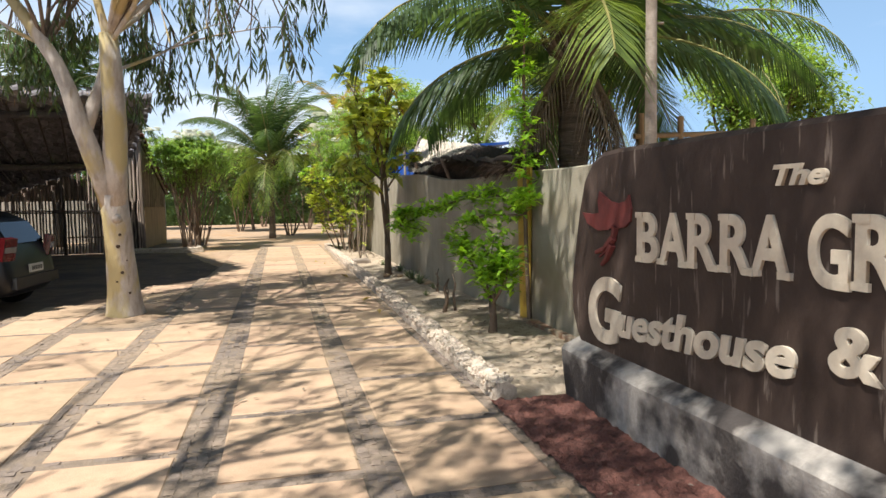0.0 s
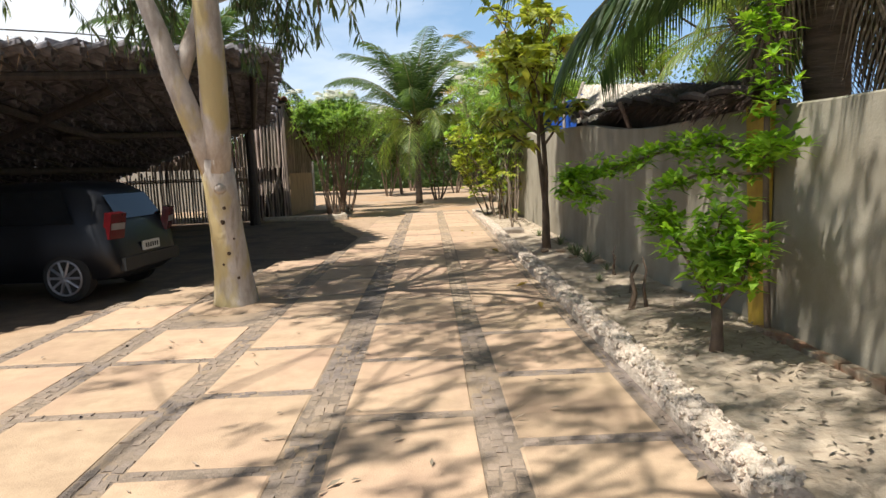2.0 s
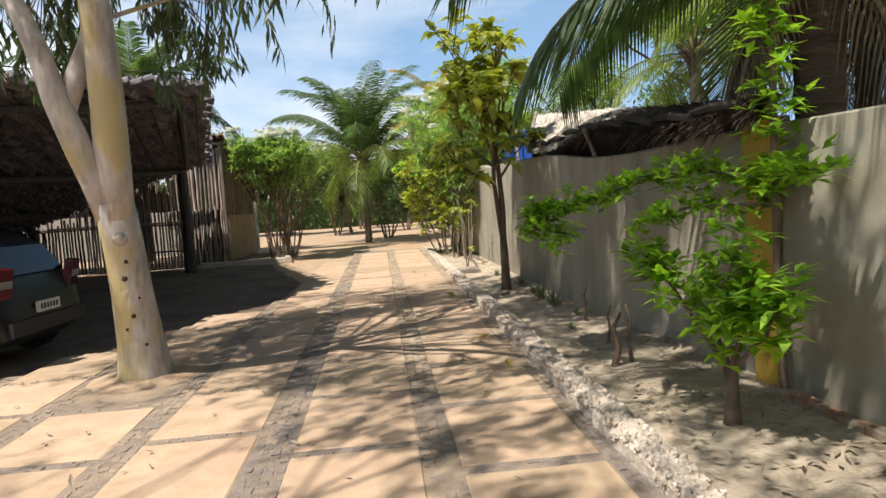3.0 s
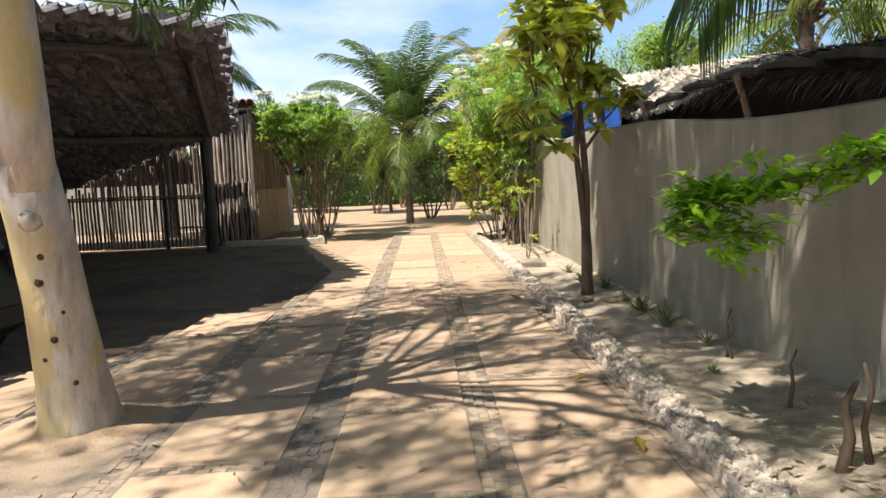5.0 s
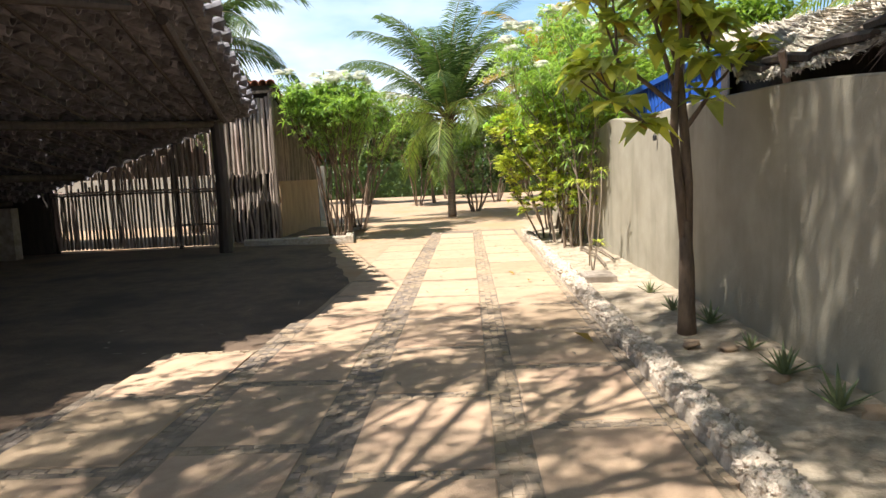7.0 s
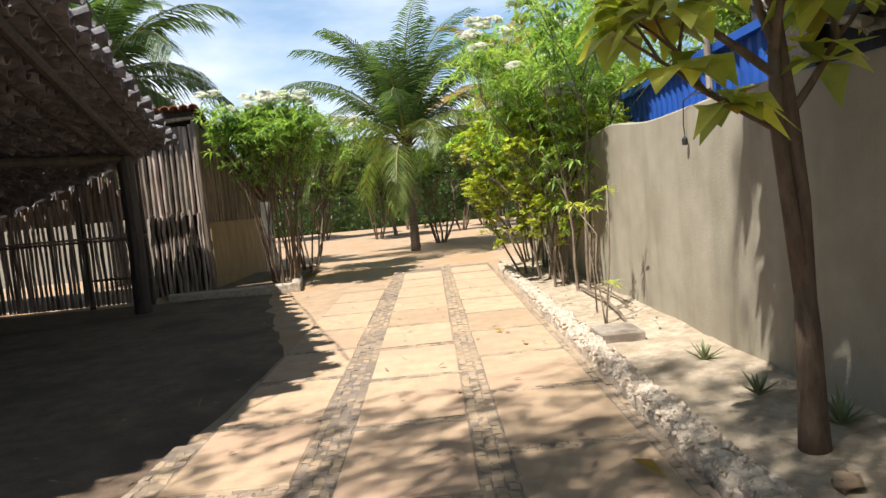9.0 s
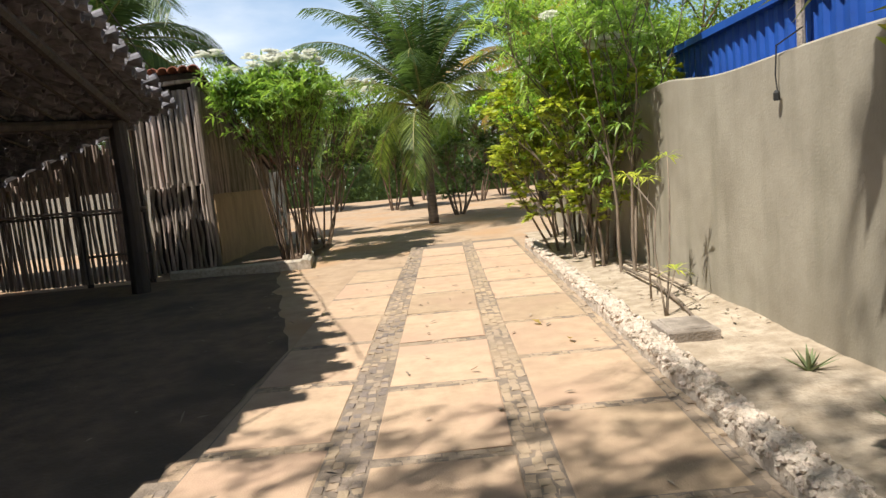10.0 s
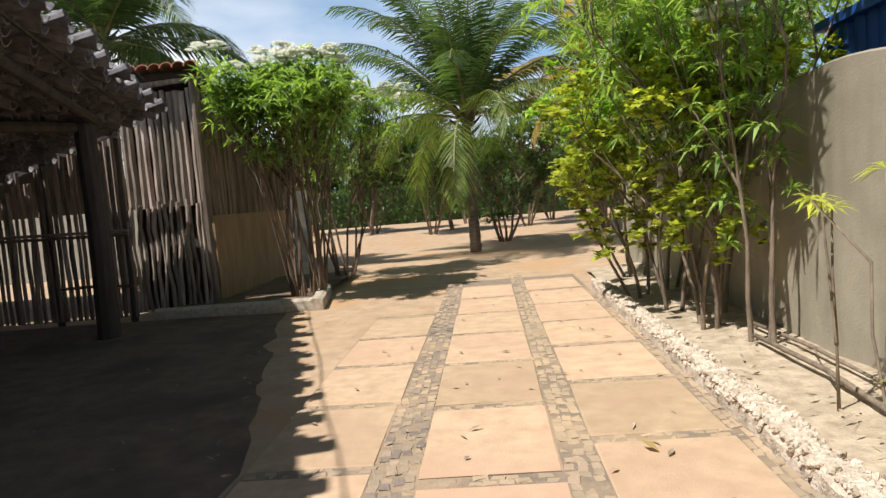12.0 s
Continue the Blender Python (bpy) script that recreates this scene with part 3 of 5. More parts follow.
# red crushed-brick strip at the foot of the sign
gravel = put("red_gravel", sheet(1.5, 2.14, 1.0, 4.74, 30, 150, lambda x, y: 0.014 + 0.03 * nz(x, y, 0, 8) + 0.022 * nz(x, y, 0, 23)), M_REDGRAVEL)
tagged(gravel, "dull red crushed-brick strip at the sign's foot", "gravel", kind="stuff")

# ---- carport ----
APEX, NEAR_END, FAR_END = Vector((-2.62, 15.5, 0)), Vector((-6.2, 7.0, 0)), Vector((-4.55, 23.1, 0))
XW = -12.6
carport = thing("carport", (-7, 15, 0), "open carport under a dark clay-tile roof on poles", "carport")
BASE = Vector((-7, 15, 0))
ALONG = (FAR_END - APEX).normalized()                  # along the high edge
DOWN = Vector((-ALONG.y, ALONG.x, 0))                  # down the slope, to the west
ROOF_LOW = -10.3


def roof_z(x):
    """The one roof plane, falling to the west."""
    return 3.74 + 0.317 * (x + 2.66)


def roof_under(x, y, drop):
    return Vector((x, y, roof_z(x) - drop)) - BASE


def tile(length=0.42, r=0.095):
    s = Shape()
    for j, (yy, rr) in enumerate(((0, r * 1.02), (length, r * 0.95))):
        for ring in (0, 0.016):
            for a in range(7):
                t = math.pi * a / 6
                s.v.append(((rr - ring) * math.cos(t) * 1.1, yy, (rr - ring) * math.sin(t)))
    for a in range(6):
        s.f.append((a, a + 1, 15 + a, 14 + a))
        s.f.append((8 + a, 7 + a, 21 + a, 22 + a))
        s.f.append((a + 1, a, 7 + a, 8 + a))
        s.f.append((14 + a, 15 + a, 22 + a, 21 + a))
    return s


tile_me = tile().mesh("roof_tile", M_TILE)
tile_rng = random.Random(8)
tiles_rest = Shape()
turn_down = math.degrees(math.atan2(DOWN.y, DOWN.x)) - 90
pitch_down = math.degrees(math.atan(0.317 * -DOWN.x))
near_run = (NEAR_END - APEX)
parts = 0
for row in range(-46, 53):
    e = row * 0.2
    start = APEX + ALONG * e
    if e < 0:
        # rows on the near side begin on the slanting near edge
        k = e / near_run.dot(ALONG)
        start = APEX + near_run * k
    start = start + DOWN * (tile_rng.uniform(-0.10, 0.05) - (0.12 if row % 3 == 0 else 0))
    j = 0
    while True:
        p = start + DOWN * (0.34 * j) + ALONG * tile_rng.uniform(-0.006, 0.006)
        j += 1
        if p.x < ROOF_LOW:
            break
        if p.y > 23.9:
            continue
        for flip in (0, 1):
            c = p + ALONG * (0.1 if flip else 0)
            q = pose(c.x, c.y, roof_z(c.x) + (0.01 if flip else 0.028) + tile_rng.uniform(-0.004, 0.004), 0, 0, turn_down + tile_rng.uniform(-1.5, 1.5)) @ pose(0, 0, 0, -pitch_down + tile_rng.uniform(-1.2, 0.4), 180 * flip, 0)
            if j < 4 and parts < 290 and -26 < row:
                put("roof_tile", tile_me, None, carport, m=Matrix.Translation(-BASE) @ q)
                parts += 1
            else:
                k = len(tiles_rest.v)
                tiles_rest.v.extend([tuple(q @ w.co - BASE) for w in tile_me.vertices])
                tiles_rest.f.extend([tuple(k + c for c in f.vertices) for f in tile_me.polygons])
tagged(put("roof_tiles", tiles_rest, M_TILE, carport, "dark weathered clay barrel tiles"), kind="stuff")
# battens across the tiles, poles up the slope, and the purlins that carry them
for k in range(21):
    d = 0.14 + k * 0.36
    m0 = APEX + DOWN * d
    pa, pb = m0 - ALONG * max(0.0, min(1.32 * d - 0.3, 6.8)), m0 + ALONG * 7.5
    if pb.x < ROOF_LOW or pa.x < ROOF_LOW:
        continue
    s = Shape()
    s.tube([roof_under(pa.x, pa.y, 0.085), roof_under(pb.x, pb.y, 0.085)], 0.02, 4)
    put("batten", s, M_POST, carport)
for x0, y0, x1, y1, drop, rr in ((-3.15, 15.9, -4.95, 22.7, 0.15, 0.065), (-3.2, 15.2, -6.0, 8.6, 0.15, 0.06), (-5.06, 22.8, -6.6, 15.0, 0.17, 0.075), (-5.7, 11.4, -6.6, 17.4, 0.18, 0.07),
                                 (-4.6, 12.9, -9.6, 14.2, 0.24, 0.07), (-8.3, 8.5, -8.3, 22.8, 0.17, 0.08), (-10.0, 8.0, -10.0, 22.8, 0.15, 0.07)):
    s = Shape()
    a, b = roof_under(x0, y0, drop), roof_under(x1, y1, drop)
    s.tube([a, a.lerp(b, 0.5) + Vector((0, 0, -0.03)), b], [rr, rr * 1.05, rr * 0.9], 8)
    put("beam", s, M_POST, carport)
for x, y, rr in ((-5.06, 22.55, 0.14), (-5.0, 10.05, 0.085), (-8.3, 15.6, 0.1), (-8.3, 8.6, 0.1)):
    z = roof_z(x) - 0.15
    s = Shape()
    s.tube([Vector((x, y, -0.05)) - BASE, Vector((x + 0.03, y, z * 0.5)) - BASE, Vector((x, y, z)) - BASE], [rr * 1.08, rr, rr * 0.95], 10)
    put("post", s, M_POST, carport)
# thin cord on the far edge and pole on the near, over tile ends
for a, b, out in ((APEX + ALONG * 0.1, APEX + ALONG * 7.6, 0.15), (APEX, APEX + near_run * 0.97, 0.05)):
    s = Shape()
    pts = []
    for k in range(9):
        p = a.lerp(b, k / 8) - DOWN * (out + 0.008 * math.sin(k * 2.1))
        pts.append(Vector((p.x, p.y, roof_z(p.x) + 0.17 + 0.03 * math.sin(k * 1.7))) - BASE)
    s.tube(pts, 0.009, 5)
    put("edge_pole", s, M_POST, carport)
# scraps of dry palm leaf caught on the tiles of the near edge
scraps, sr = Shape(), random.Random(77)
for k in range(420):
    p = APEX + near_run * sr.random() * 0.95 + DOWN * sr.uniform(-0.05, 0.6)
    d = Vector((sr.uniform(-1, 1), sr.uniform(-1, 1), sr.uniform(-0.5, 0.25)))
    scraps.leaf(Vector((p.x, p.y, roof_z(p.x) + 0.15)) - BASE, d, Vector((0, 0, 1)), sr.uniform(0.12, 0.4), 0.02, 0.3, 0.5)
tagged(put("leaf_scrap", scraps, M_DRYPALM, carport, "dry palm-leaf scraps on the tiles"), kind="stuff")
# floor cut near the roof's cast shadow, with shade put into its colour
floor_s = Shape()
shade_edge_x = lambda y: min(-1.9 + (y - 13.5) * 0.55, -0.95 - (y - 15.5) * 0.254, -1.52) + 0.1 * nz(y, 2.0, 0, 0.9) + 0.05 * nz(y, 5.0, 0, 3.1)
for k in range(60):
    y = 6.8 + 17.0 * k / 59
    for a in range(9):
        x = XW + (shade_edge_x(y) - XW) * a / 8
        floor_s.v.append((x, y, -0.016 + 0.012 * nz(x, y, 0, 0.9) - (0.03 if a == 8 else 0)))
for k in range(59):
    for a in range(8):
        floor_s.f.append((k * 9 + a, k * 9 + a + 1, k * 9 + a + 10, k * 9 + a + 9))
tagged(put("carport_floor", floor_s, M_EARTHSHADE, smooth=True), "packed-earth floor of the carport, its colour darkened for the roof's shade", "floor", kind="structure")
# walls added, mostly out of view, to block light from the carport
back = Shape()
back.box((XW - 0.2, 5, -0.05), (XW, 27, 2.2))
back.box((XW, 5.2, 1.45), (ROOF_LOW + 0.1, 24.1, 1.52))
back.box((XW, 6.6, -0.05), (-7.2, 6.8, 2.2))
back.box((XW, 23.95, -0.05), (-9.85, 24.15, 1.5))
tagged(put("light_blocking_wall", back, M_POST), "dark wall, mostly unseen, added to keep light out of the carport", "wall", kind="structure")
# made-up board standing in for the darkness behind the gate's upper sticks
board = Shape()
for yy in (24.12, 24.17):
    board.v.extend([(-9.85, yy, 1.50), (-5.5, yy, 2.88), (-5.5, yy, 3.05), (-9.85, yy, 3.05)])
board.f.extend([(0, 1, 2, 3), (7, 6, 5, 4), (0, 4, 5, 1), (1, 5, 6, 2), (2, 6, 7, 3), (3, 7, 4, 0)])
tagged(put("gable_board", board, M_POST), "dark slanting board added in place of the darkness behind the stick gate", "wall", kind="structure")
low = Shape()
low.box((-12.4, 22.7, -0.05), (-9.95, 22.95, 1.15))
tagged(put("low_wall", low, M_CONC), "low grey cement wall under the carport", "wall", kind="structure")


# ---- stick gate, with tops that step down ----
def stick(p, q, r, rng, n=5, bend=0.9):
    s = Shape()
    p, q = Vector(p), Vector(q)
    pts = [p.lerp(q, k / n) + Vector((rng.uniform(-1, 1), rng.uniform(-1, 1), 0)) * r * bend for k in range(n + 1)]
    s.tube(pts, [r * rng.uniform(0.85, 1.1) for k in range(n + 1)], 6)
    return s


rng = random.Random(21)
gate = thing("stick_gate", (-7.5, 24.0, 0), "tall gate of thin weathered sticks with stepped tops", "gate")
G = Vector((-7.5, 24.0, 0))
x = -9.75
while x < -5.4:
    top = 1.52 + (x + 9.75) / 4.3 * 1.42 + rng.uniform(-0.25, 0.05)
    if rng.random() < 0.15:
        top = 1.55 + rng.uniform(-0.05, 0.12)
    put("stick", stick(Vector((x, 24.0 + rng.uniform(-0.02, 0.02), 0.03)) - G, Vector((x + rng.uniform(-0.03, 0.03), 24.0, top)) - G, rng.uniform(0.026, 0.037), rng, bend=0.3), M_STICK, gate)
    x += rng.uniform(0.075, 0.105)
for z0, z1, xa, xb in ((1.36, 1.32, -9.8, -5.4), (1.42, 1.38, -9.8, -5.4), (0.55, 0.52, -6.6, -5.4)):
    s = Shape()
    s.tube([Vector((xa, 23.95, z0)) - G, Vector(((xa + xb) / 2, 23.95, (z0 + z1) / 2 + 0.02)) - G, Vector((xb, 23.95, z1)) - G], 0.025, 6)
    put("rail", s, M_STICK, gate)
for xx, zz in ((-9.78, 1.6), (-6.7, 3.0), (-5.5, 3.0)):
    s = Shape()
    s.tube([Vector((xx, 24.03, -0.05)) - G, Vector((xx, 24.03, zz)) - G], 0.055, 8)
    put("gate_post", s, M_POST, gate)

# ---- stick-walled shed with a red tile roof ----
shed = thing("shed", (-4.6, 26.5, 0), "small shed of weathered vertical sticks under a red tile roof", "shed")
S = Vector((-4.6, 26.5, 0))
x = -6.1
while x < -4.52:
    put("upper_stick", stick(Vector((x, 24.8, 1.7)) - S, Vector((x + rng.uniform(-0.02, 0.02), 24.8, 3.6 + rng.uniform(-0.05, 0.03))) - S, rng.uniform(0.045, 0.058), rng, bend=0.15), M_PALESTICK, shed)
    x += rng.uniform(0.105, 0.13)
x = -6.1
while x < -4.5:
    put("lower_stick", stick(Vector((x, 24.66, 0.0)) - S, Vector((x + rng.uniform(-0.03, 0.03), 24.68, 1.76 + rng.uniform(-0.07, 0.07))) - S, rng.uniform(0.026, 0.038), rng), M_PALESTICK, shed)
    x += rng.uniform(0.08, 0.105)
y = 24.85
while y < 29.3:
    top = 3.62 - (y - 24.8) * 0.36
    put("side_plank", stick(Vector((-4.46, y, 1.5)) - S, Vector((-4.46, y, top)) - S, rng.uniform(0.035, 0.05), rng, bend=0.25), M_STICK, shed)
    y += rng.uniform(0.085, 0.11)
s = Shape()
s.box(Vector((-4.52, 24.9, 0.0)) - S, Vector((-4.44, 29.3, 1.5)) - S)
put("side_board", s, M_PLY, shed, "brown board lower wall")
s = Shape()
s.box(Vector((-4.44, 24.86, 0.3)) - S, Vector((-4.41, 26.6, 1.42)) - S)
put("hatch", s, M_PLY, shed, "plain brown hatch panel")
s = Shape()
s.tube([Vector((-5.7, 24.72, 3.66)) - S, Vector((-4.3, 24.7, 3.74)) - S], 0.05, 8)
put("top_pole", s, M_PALESTICK, shed, "pale pole along the eave")
for p0, p1, rr in (((-4.45, 24.72, -0.05), (-4.47, 24.72, 3.68), 0.06), ((-4.4, 24.6, 3.78), (-4.38, 29.6, 2.02), 0.05)):
    s = Shape()
    s.tube([Vector(p0) - S, Vector(p1) - S], rr, 8)
    put("corner_pole", s, M_STICK, shed)
s = Shape()
s.poly([Vector(p) - S for p in ((-5.75, 24.5, 3.80), (-4.3, 24.5, 3.80), (-4.3, 29.6, 2.0), (-5.75, 29.6, 2.0))])
s.poly([Vector(p) - S for p in ((-5.75, 29.6, 2.03), (-4.3, 29.6, 2.03), (-4.3, 24.5, 3.83), (-5.75, 24.5, 3.83))])
put("roof_deck", s, M_POST, shed)
red_me = tile(0.42, 0.1).mesh("roof_tile", M_REDTILE)
for j in range(14):
    for i in range(8):
        put("roof_tile", red_me, None, shed, m=pose(-5.72 + i * 0.195 - S.x, 24.42 + j * 0.36 - S.y, 3.87 - j * 0.36 * 0.353, -19.4 + rng.uniform(-2, 2), 0, rng.uniform(-3, 3)))
s = Shape()
for xx in (-5.70, -5.66):
    s.poly([Vector(q) - S for q in ((xx, 24.85, 0), (xx, 29.3, 0), (xx, 29.3, 2.1), (xx, 24.85, 3.66))])
s.box(Vector((-5.66, 24.95, 0)) - S, Vector((-4.5, 25.0, 3.6)) - S)
s.box(Vector((-5.7, 29.3, 0)) - S, Vector((-4.44, 29.38, 2.0)) - S)
put("back_wall", s, M_POST, shed)

# bed in front of the shed, with a low stone edge
s = Shape()
for k in range(26):
    xx = -5.1 + 2.5 * k / 25
    yy = 23.95 + 0.03 * nz(xx, 0, 0, 2)
    for dy, z in ((-0.1, -0.05), (-0.09, 0.10), (-0.03, 0.13 + 0.02 * nz(xx, 5, 0, 6)), (0.08, 0.13), (0.1, -0.05)):
        s.v.append((xx, yy + dy, z))
for k in range(25):
    for a in range(4):
        s.f.append((k * 5 + a + 1, k * 5 + a, k * 5 + 5 + a, k * 5 + 6 + a))
e = len(s.v)
for k in range(40):
    yy = 23.85 + 1.9 * k / 39
    xx = -2.55 - 0.16 * (yy - 23.85) + 0.03 * nz(yy, 0, 0, 2)
    for dx, z in ((0.1, -0.05), (0.09, 0.10), (0.03, 0.13 + 0.02 * nz(yy, 5, 0, 6)), (-0.08, 0.13), (-0.1, -0.05)):
        s.v.append((xx + dx, yy, z))
for k in range(39):
    for a in range(4):
        s.f.append((e + k * 5 + a + 1, e + k * 5 + a, e + k * 5 + 5 + a, e + k * 5 + 6 + a))
s.f.append((e + 4, e + 3, e + 2, e + 1, e))
tagged(put("bed_edging", s, M_CORAL), "low rough stone edging of the shed bed", "kerb", kind="structure")
tagged(put("shed_bed", sheet(-5.0, -2.75, 24.0, 28.3, 10, 16, lambda x, y: 0.07 + 0.03 * nz(x, y, 0, 2)), M_EARTHSHADE), "dark earth bed in front of the shed", "ground", kind="structure")

# added roof that darkens the space behind the gate; yard and pale wall beyond
s = Shape()
s.box((-16, 0, -0.06), (-6.7, 3.7, 0), pose(0, 24.2, 2.9, -17, 0, 0))
tagged(put("lean_to_roof", s, M_POST), "dark roof added behind the gate to darken its upper part", "roof", kind="structure")
s = Shape()
s.box((-20, 33, -0.05), (-5.0, 33.2, 2.0))
tagged(put("yard_wall", s, M_PALEWALL), "pale sunlit yard wall beyond the gate", "wall", kind="structure")
# ---- eucalyptus with twin pale stems ----
rng = random.Random(3)
euc = thing("eucalyptus_tree", (-2.1, 9.95, 0), "tall eucalyptus with smooth pale blotched bark and drooping leaves", "tree")
trunk, tips = Shape(), []
BOLE = [(0.05, -0.08, -0.05, 0.30), (0.05, -0.09, 0.1, 0.245), (0.05, -0.13, 0.35, 0.21), (0.045, -0.22, 0.85, 0.18), (0.04, -0.32, 1.35, 0.172), (0.03, -0.42, 1.7, 0.168)]
trunk.tube([p[:3] for p in BOLE], [p[3] for p in BOLE], 18)
trunk.tube([(0.045, -0.4, 1.55), (0.09, -0.5, 1.95), (0.14, -0.62, 2.45), (0.15, -0.66, 2.85), (0.14, -0.68, 3.25), (0.13, -0.7, 3.65)], [0.15, 0.15, 0.142, 0.135, 0.128, 0.11], 14)
trunk.tube([(0.0, -0.38, 1.5), (-0.06, -0.5, 1.85), (-0.14, -0.6, 2.15), (-0.26, -0.65, 2.55), (-0.36, -0.65, 2.95), (-0.5, -0.6, 3.3), (-0.78, -0.5, 3.75), (-1.2, -0.3, 4.35)], [0.13, 0.13, 0.12, 0.11, 0.095, 0.085, 0.075, 0.06], 12)
trunk.tube([(-0.23, -0.62, 2.4), (-0.15, -0.55, 2.7), (-0.02, -0.48, 3.05), (0.05, -0.38, 3.45), (0.15, -0.3, 3.95)], [0.085, 0.09, 0.082, 0.075, 0.06], 10)
put("trunk", trunk, M_BARK, euc, smooth=True)
for kz, ka, kr in ((1.36, 0.25, 0.05), (1.14, 0.32, 0.018), (0.99, 0.12, 0.024), (0.64, 0.22, 0.02), (0.52, -0.15, 0.014), (0.36, 0.55, 0.016), (0.8, 0.62, 0.011)):
    i = max(j for j in range(len(BOLE)) if BOLE[j][2] <= kz)
    a, b = BOLE[i], BOLE[min(i + 1, len(BOLE) - 1)]
    w = (kz - a[2]) / max(0.01, b[2] - a[2])
    c, cr = Vector(a[:3]).lerp(Vector(b[:3]), w), a[3] + (b[3] - a[3]) * w
    d = Vector((math.sin(ka), -math.cos(ka), 0))
    s = Shape()
    s.tube([c + d * (cr - 0.03), c + d * (cr + kr * 0.35) + Vector((0, 0, kr * 0.3)), c + d * (cr + kr * 0.45) + Vector((0, 0, kr * 0.4)), c + d * (cr + kr * 0.1) + Vector((0, 0, kr * 0.4))], [kr * 1.5, kr, kr * 0.75, kr * 0.4], 9)
    put("knot", s, M_BARK if kr > 0.04 else M_KNOT, euc, smooth=True)
limbs = Shape()
for p, d, ln, r in (((0.13, -0.7, 3.55), (-0.25, -0.1, 1), 1.5, 0.085), ((0.13, -0.7, 3.55), (0.45, 0.0, 1.0), 1.5, 0.08), ((-1.2, -0.3, 4.3), (-0.6, 0.1, 0.8), 1.3, 0.055),
                    ((0.15, -0.3, 3.95), (0.1, 0.4, 0.9), 1.4, 0.06), ((0.13, -0.7, 3.5), (0.8, -0.5, 1.0), 1.8, 0.055), ((0.13, -0.7, 3.6), (0.6, -1.0, 1.2), 2.0, 0.055), ((0.13, -0.7, 3.6), (1.0, 0.1, 1.1), 1.9, 0.05), ((-1.2, -0.3, 4.2), (-0.3, -0.8, 0.8), 1.4, 0.05),
                    ((0.14, -0.62, 3.2), (0.7, 1.0, 0.7), 1.2, 0.035), ((0.15, -0.3, 3.95), (0.3, 1.2, 0.9), 1.9, 0.05), ((0.13, -0.7, 3.6), (0.5, 0.75, 0.75), 1.7, 0.06), ((-0.62, -0.55, 3.5), (-0.9, 0.4, 0.3), 1.2, 0.04), ((-1.2, -0.3, 4.3), (-0.9, -0.6, 1.2), 1.8, 0.06), ((0.13, -0.7, 3.6), (0.9, -0.7, 1.5), 2.2, 0.05), ((0.13, -0.7, 3.6), (1.0, -0.1, 1.7), 2.3, 0.05), ((0.13, -0.7, 3.6), (0.1, 0.9, 1.5), 2.5, 0.055), ((-1.2, -0.3, 4.3), (-0.2, 1.0, 1.3), 2.4, 0.055)):
    grow(limbs, Vector(p), Vector(d), ln, r * 0.72, 3, rng, tips, spread=0.75, lift=0.08, keep=0.78)
tagged(put("limb", limbs, M_BARK, euc, smooth=True), kind="stuff")
leaves = Shape()
for p, d in tips:
    # tips above the view carry most leaves, for the dapples they cast
    for c in range(15 if p.z > 5.4 else 2 if p.z > 4.0 else 0):
        q = p + rnd_dir(rng) * 0.7 * rng.random() + Vector((0, 0, 0.2))
        for k in range(11):
            q = q + Vector((rng.uniform(-0.05, 0.05), rng.uniform(-0.05, 0.05), -0.055))
            leaves.leaf(q, Vector((rng.uniform(-0.5, 0.5), rng.uniform(-0.5, 0.5), -1)), rnd_dir(rng), rng.uniform(0.14, 0.24), 0.03, 0.1, 0.1)
# limbs and leaf masses added above the view to shade the wall and drive
reach = Shape()
reach.tube([(-1.2, -0.3, 4.3), (-1.5, 0.6, 5.6), (-1.6, 1.6, 6.6), (-1.4, 2.6, 7.3)], [0.055, 0.045, 0.03, 0.012], 7)
reach.tube([(0.13, -0.7, 3.6), (0.9, -1.7, 4.7), (2.1, -3.3, 5.5), (3.0, -5.8, 5.9)], [0.06, 0.05, 0.035, 0.015], 7)
put("shade_limb", reach, M_BARK, euc, smooth=True)
for c in range(270):
    w = rng.random()
    q = Vector((2.6, -3.7, 5.5)).lerp(Vector((3.1, -6.4, 5.8)), w) + rnd_dir(rng) * rng.uniform(0.1, 0.9)
    for k in range(11):
        q = q + Vector((rng.uniform(-0.05, 0.05), rng.uniform(-0.05, 0.05), -0.05))
        leaves.leaf(q, Vector((rng.uniform(-0.5, 0.5), rng.uniform(-0.5, 0.5), -1)), rnd_dir(rng), rng.uniform(0.14, 0.24), 0.034, 0.1, 0.1)
for c in range(150):
    q = Vector((-1.5, 2.2, 7.0)) + Vector((rng.uniform(-1.2, 1.4), rng.uniform(-0.9, 1.0), rng.uniform(-0.5, 0.6)))
    for k in range(11):
        q = q + Vector((rng.uniform(-0.05, 0.05), rng.uniform(-0.05, 0.05), -0.05))
        leaves.leaf(q, Vector((rng.uniform(-0.5, 0.5), rng.uniform(-0.5, 0.5), -1)), rnd_dir(rng), rng.uniform(0.14, 0.24), 0.034, 0.1, 0.1)
put("crown", leaves, M_EUC, euc, "drooping narrow grey-green leaves")
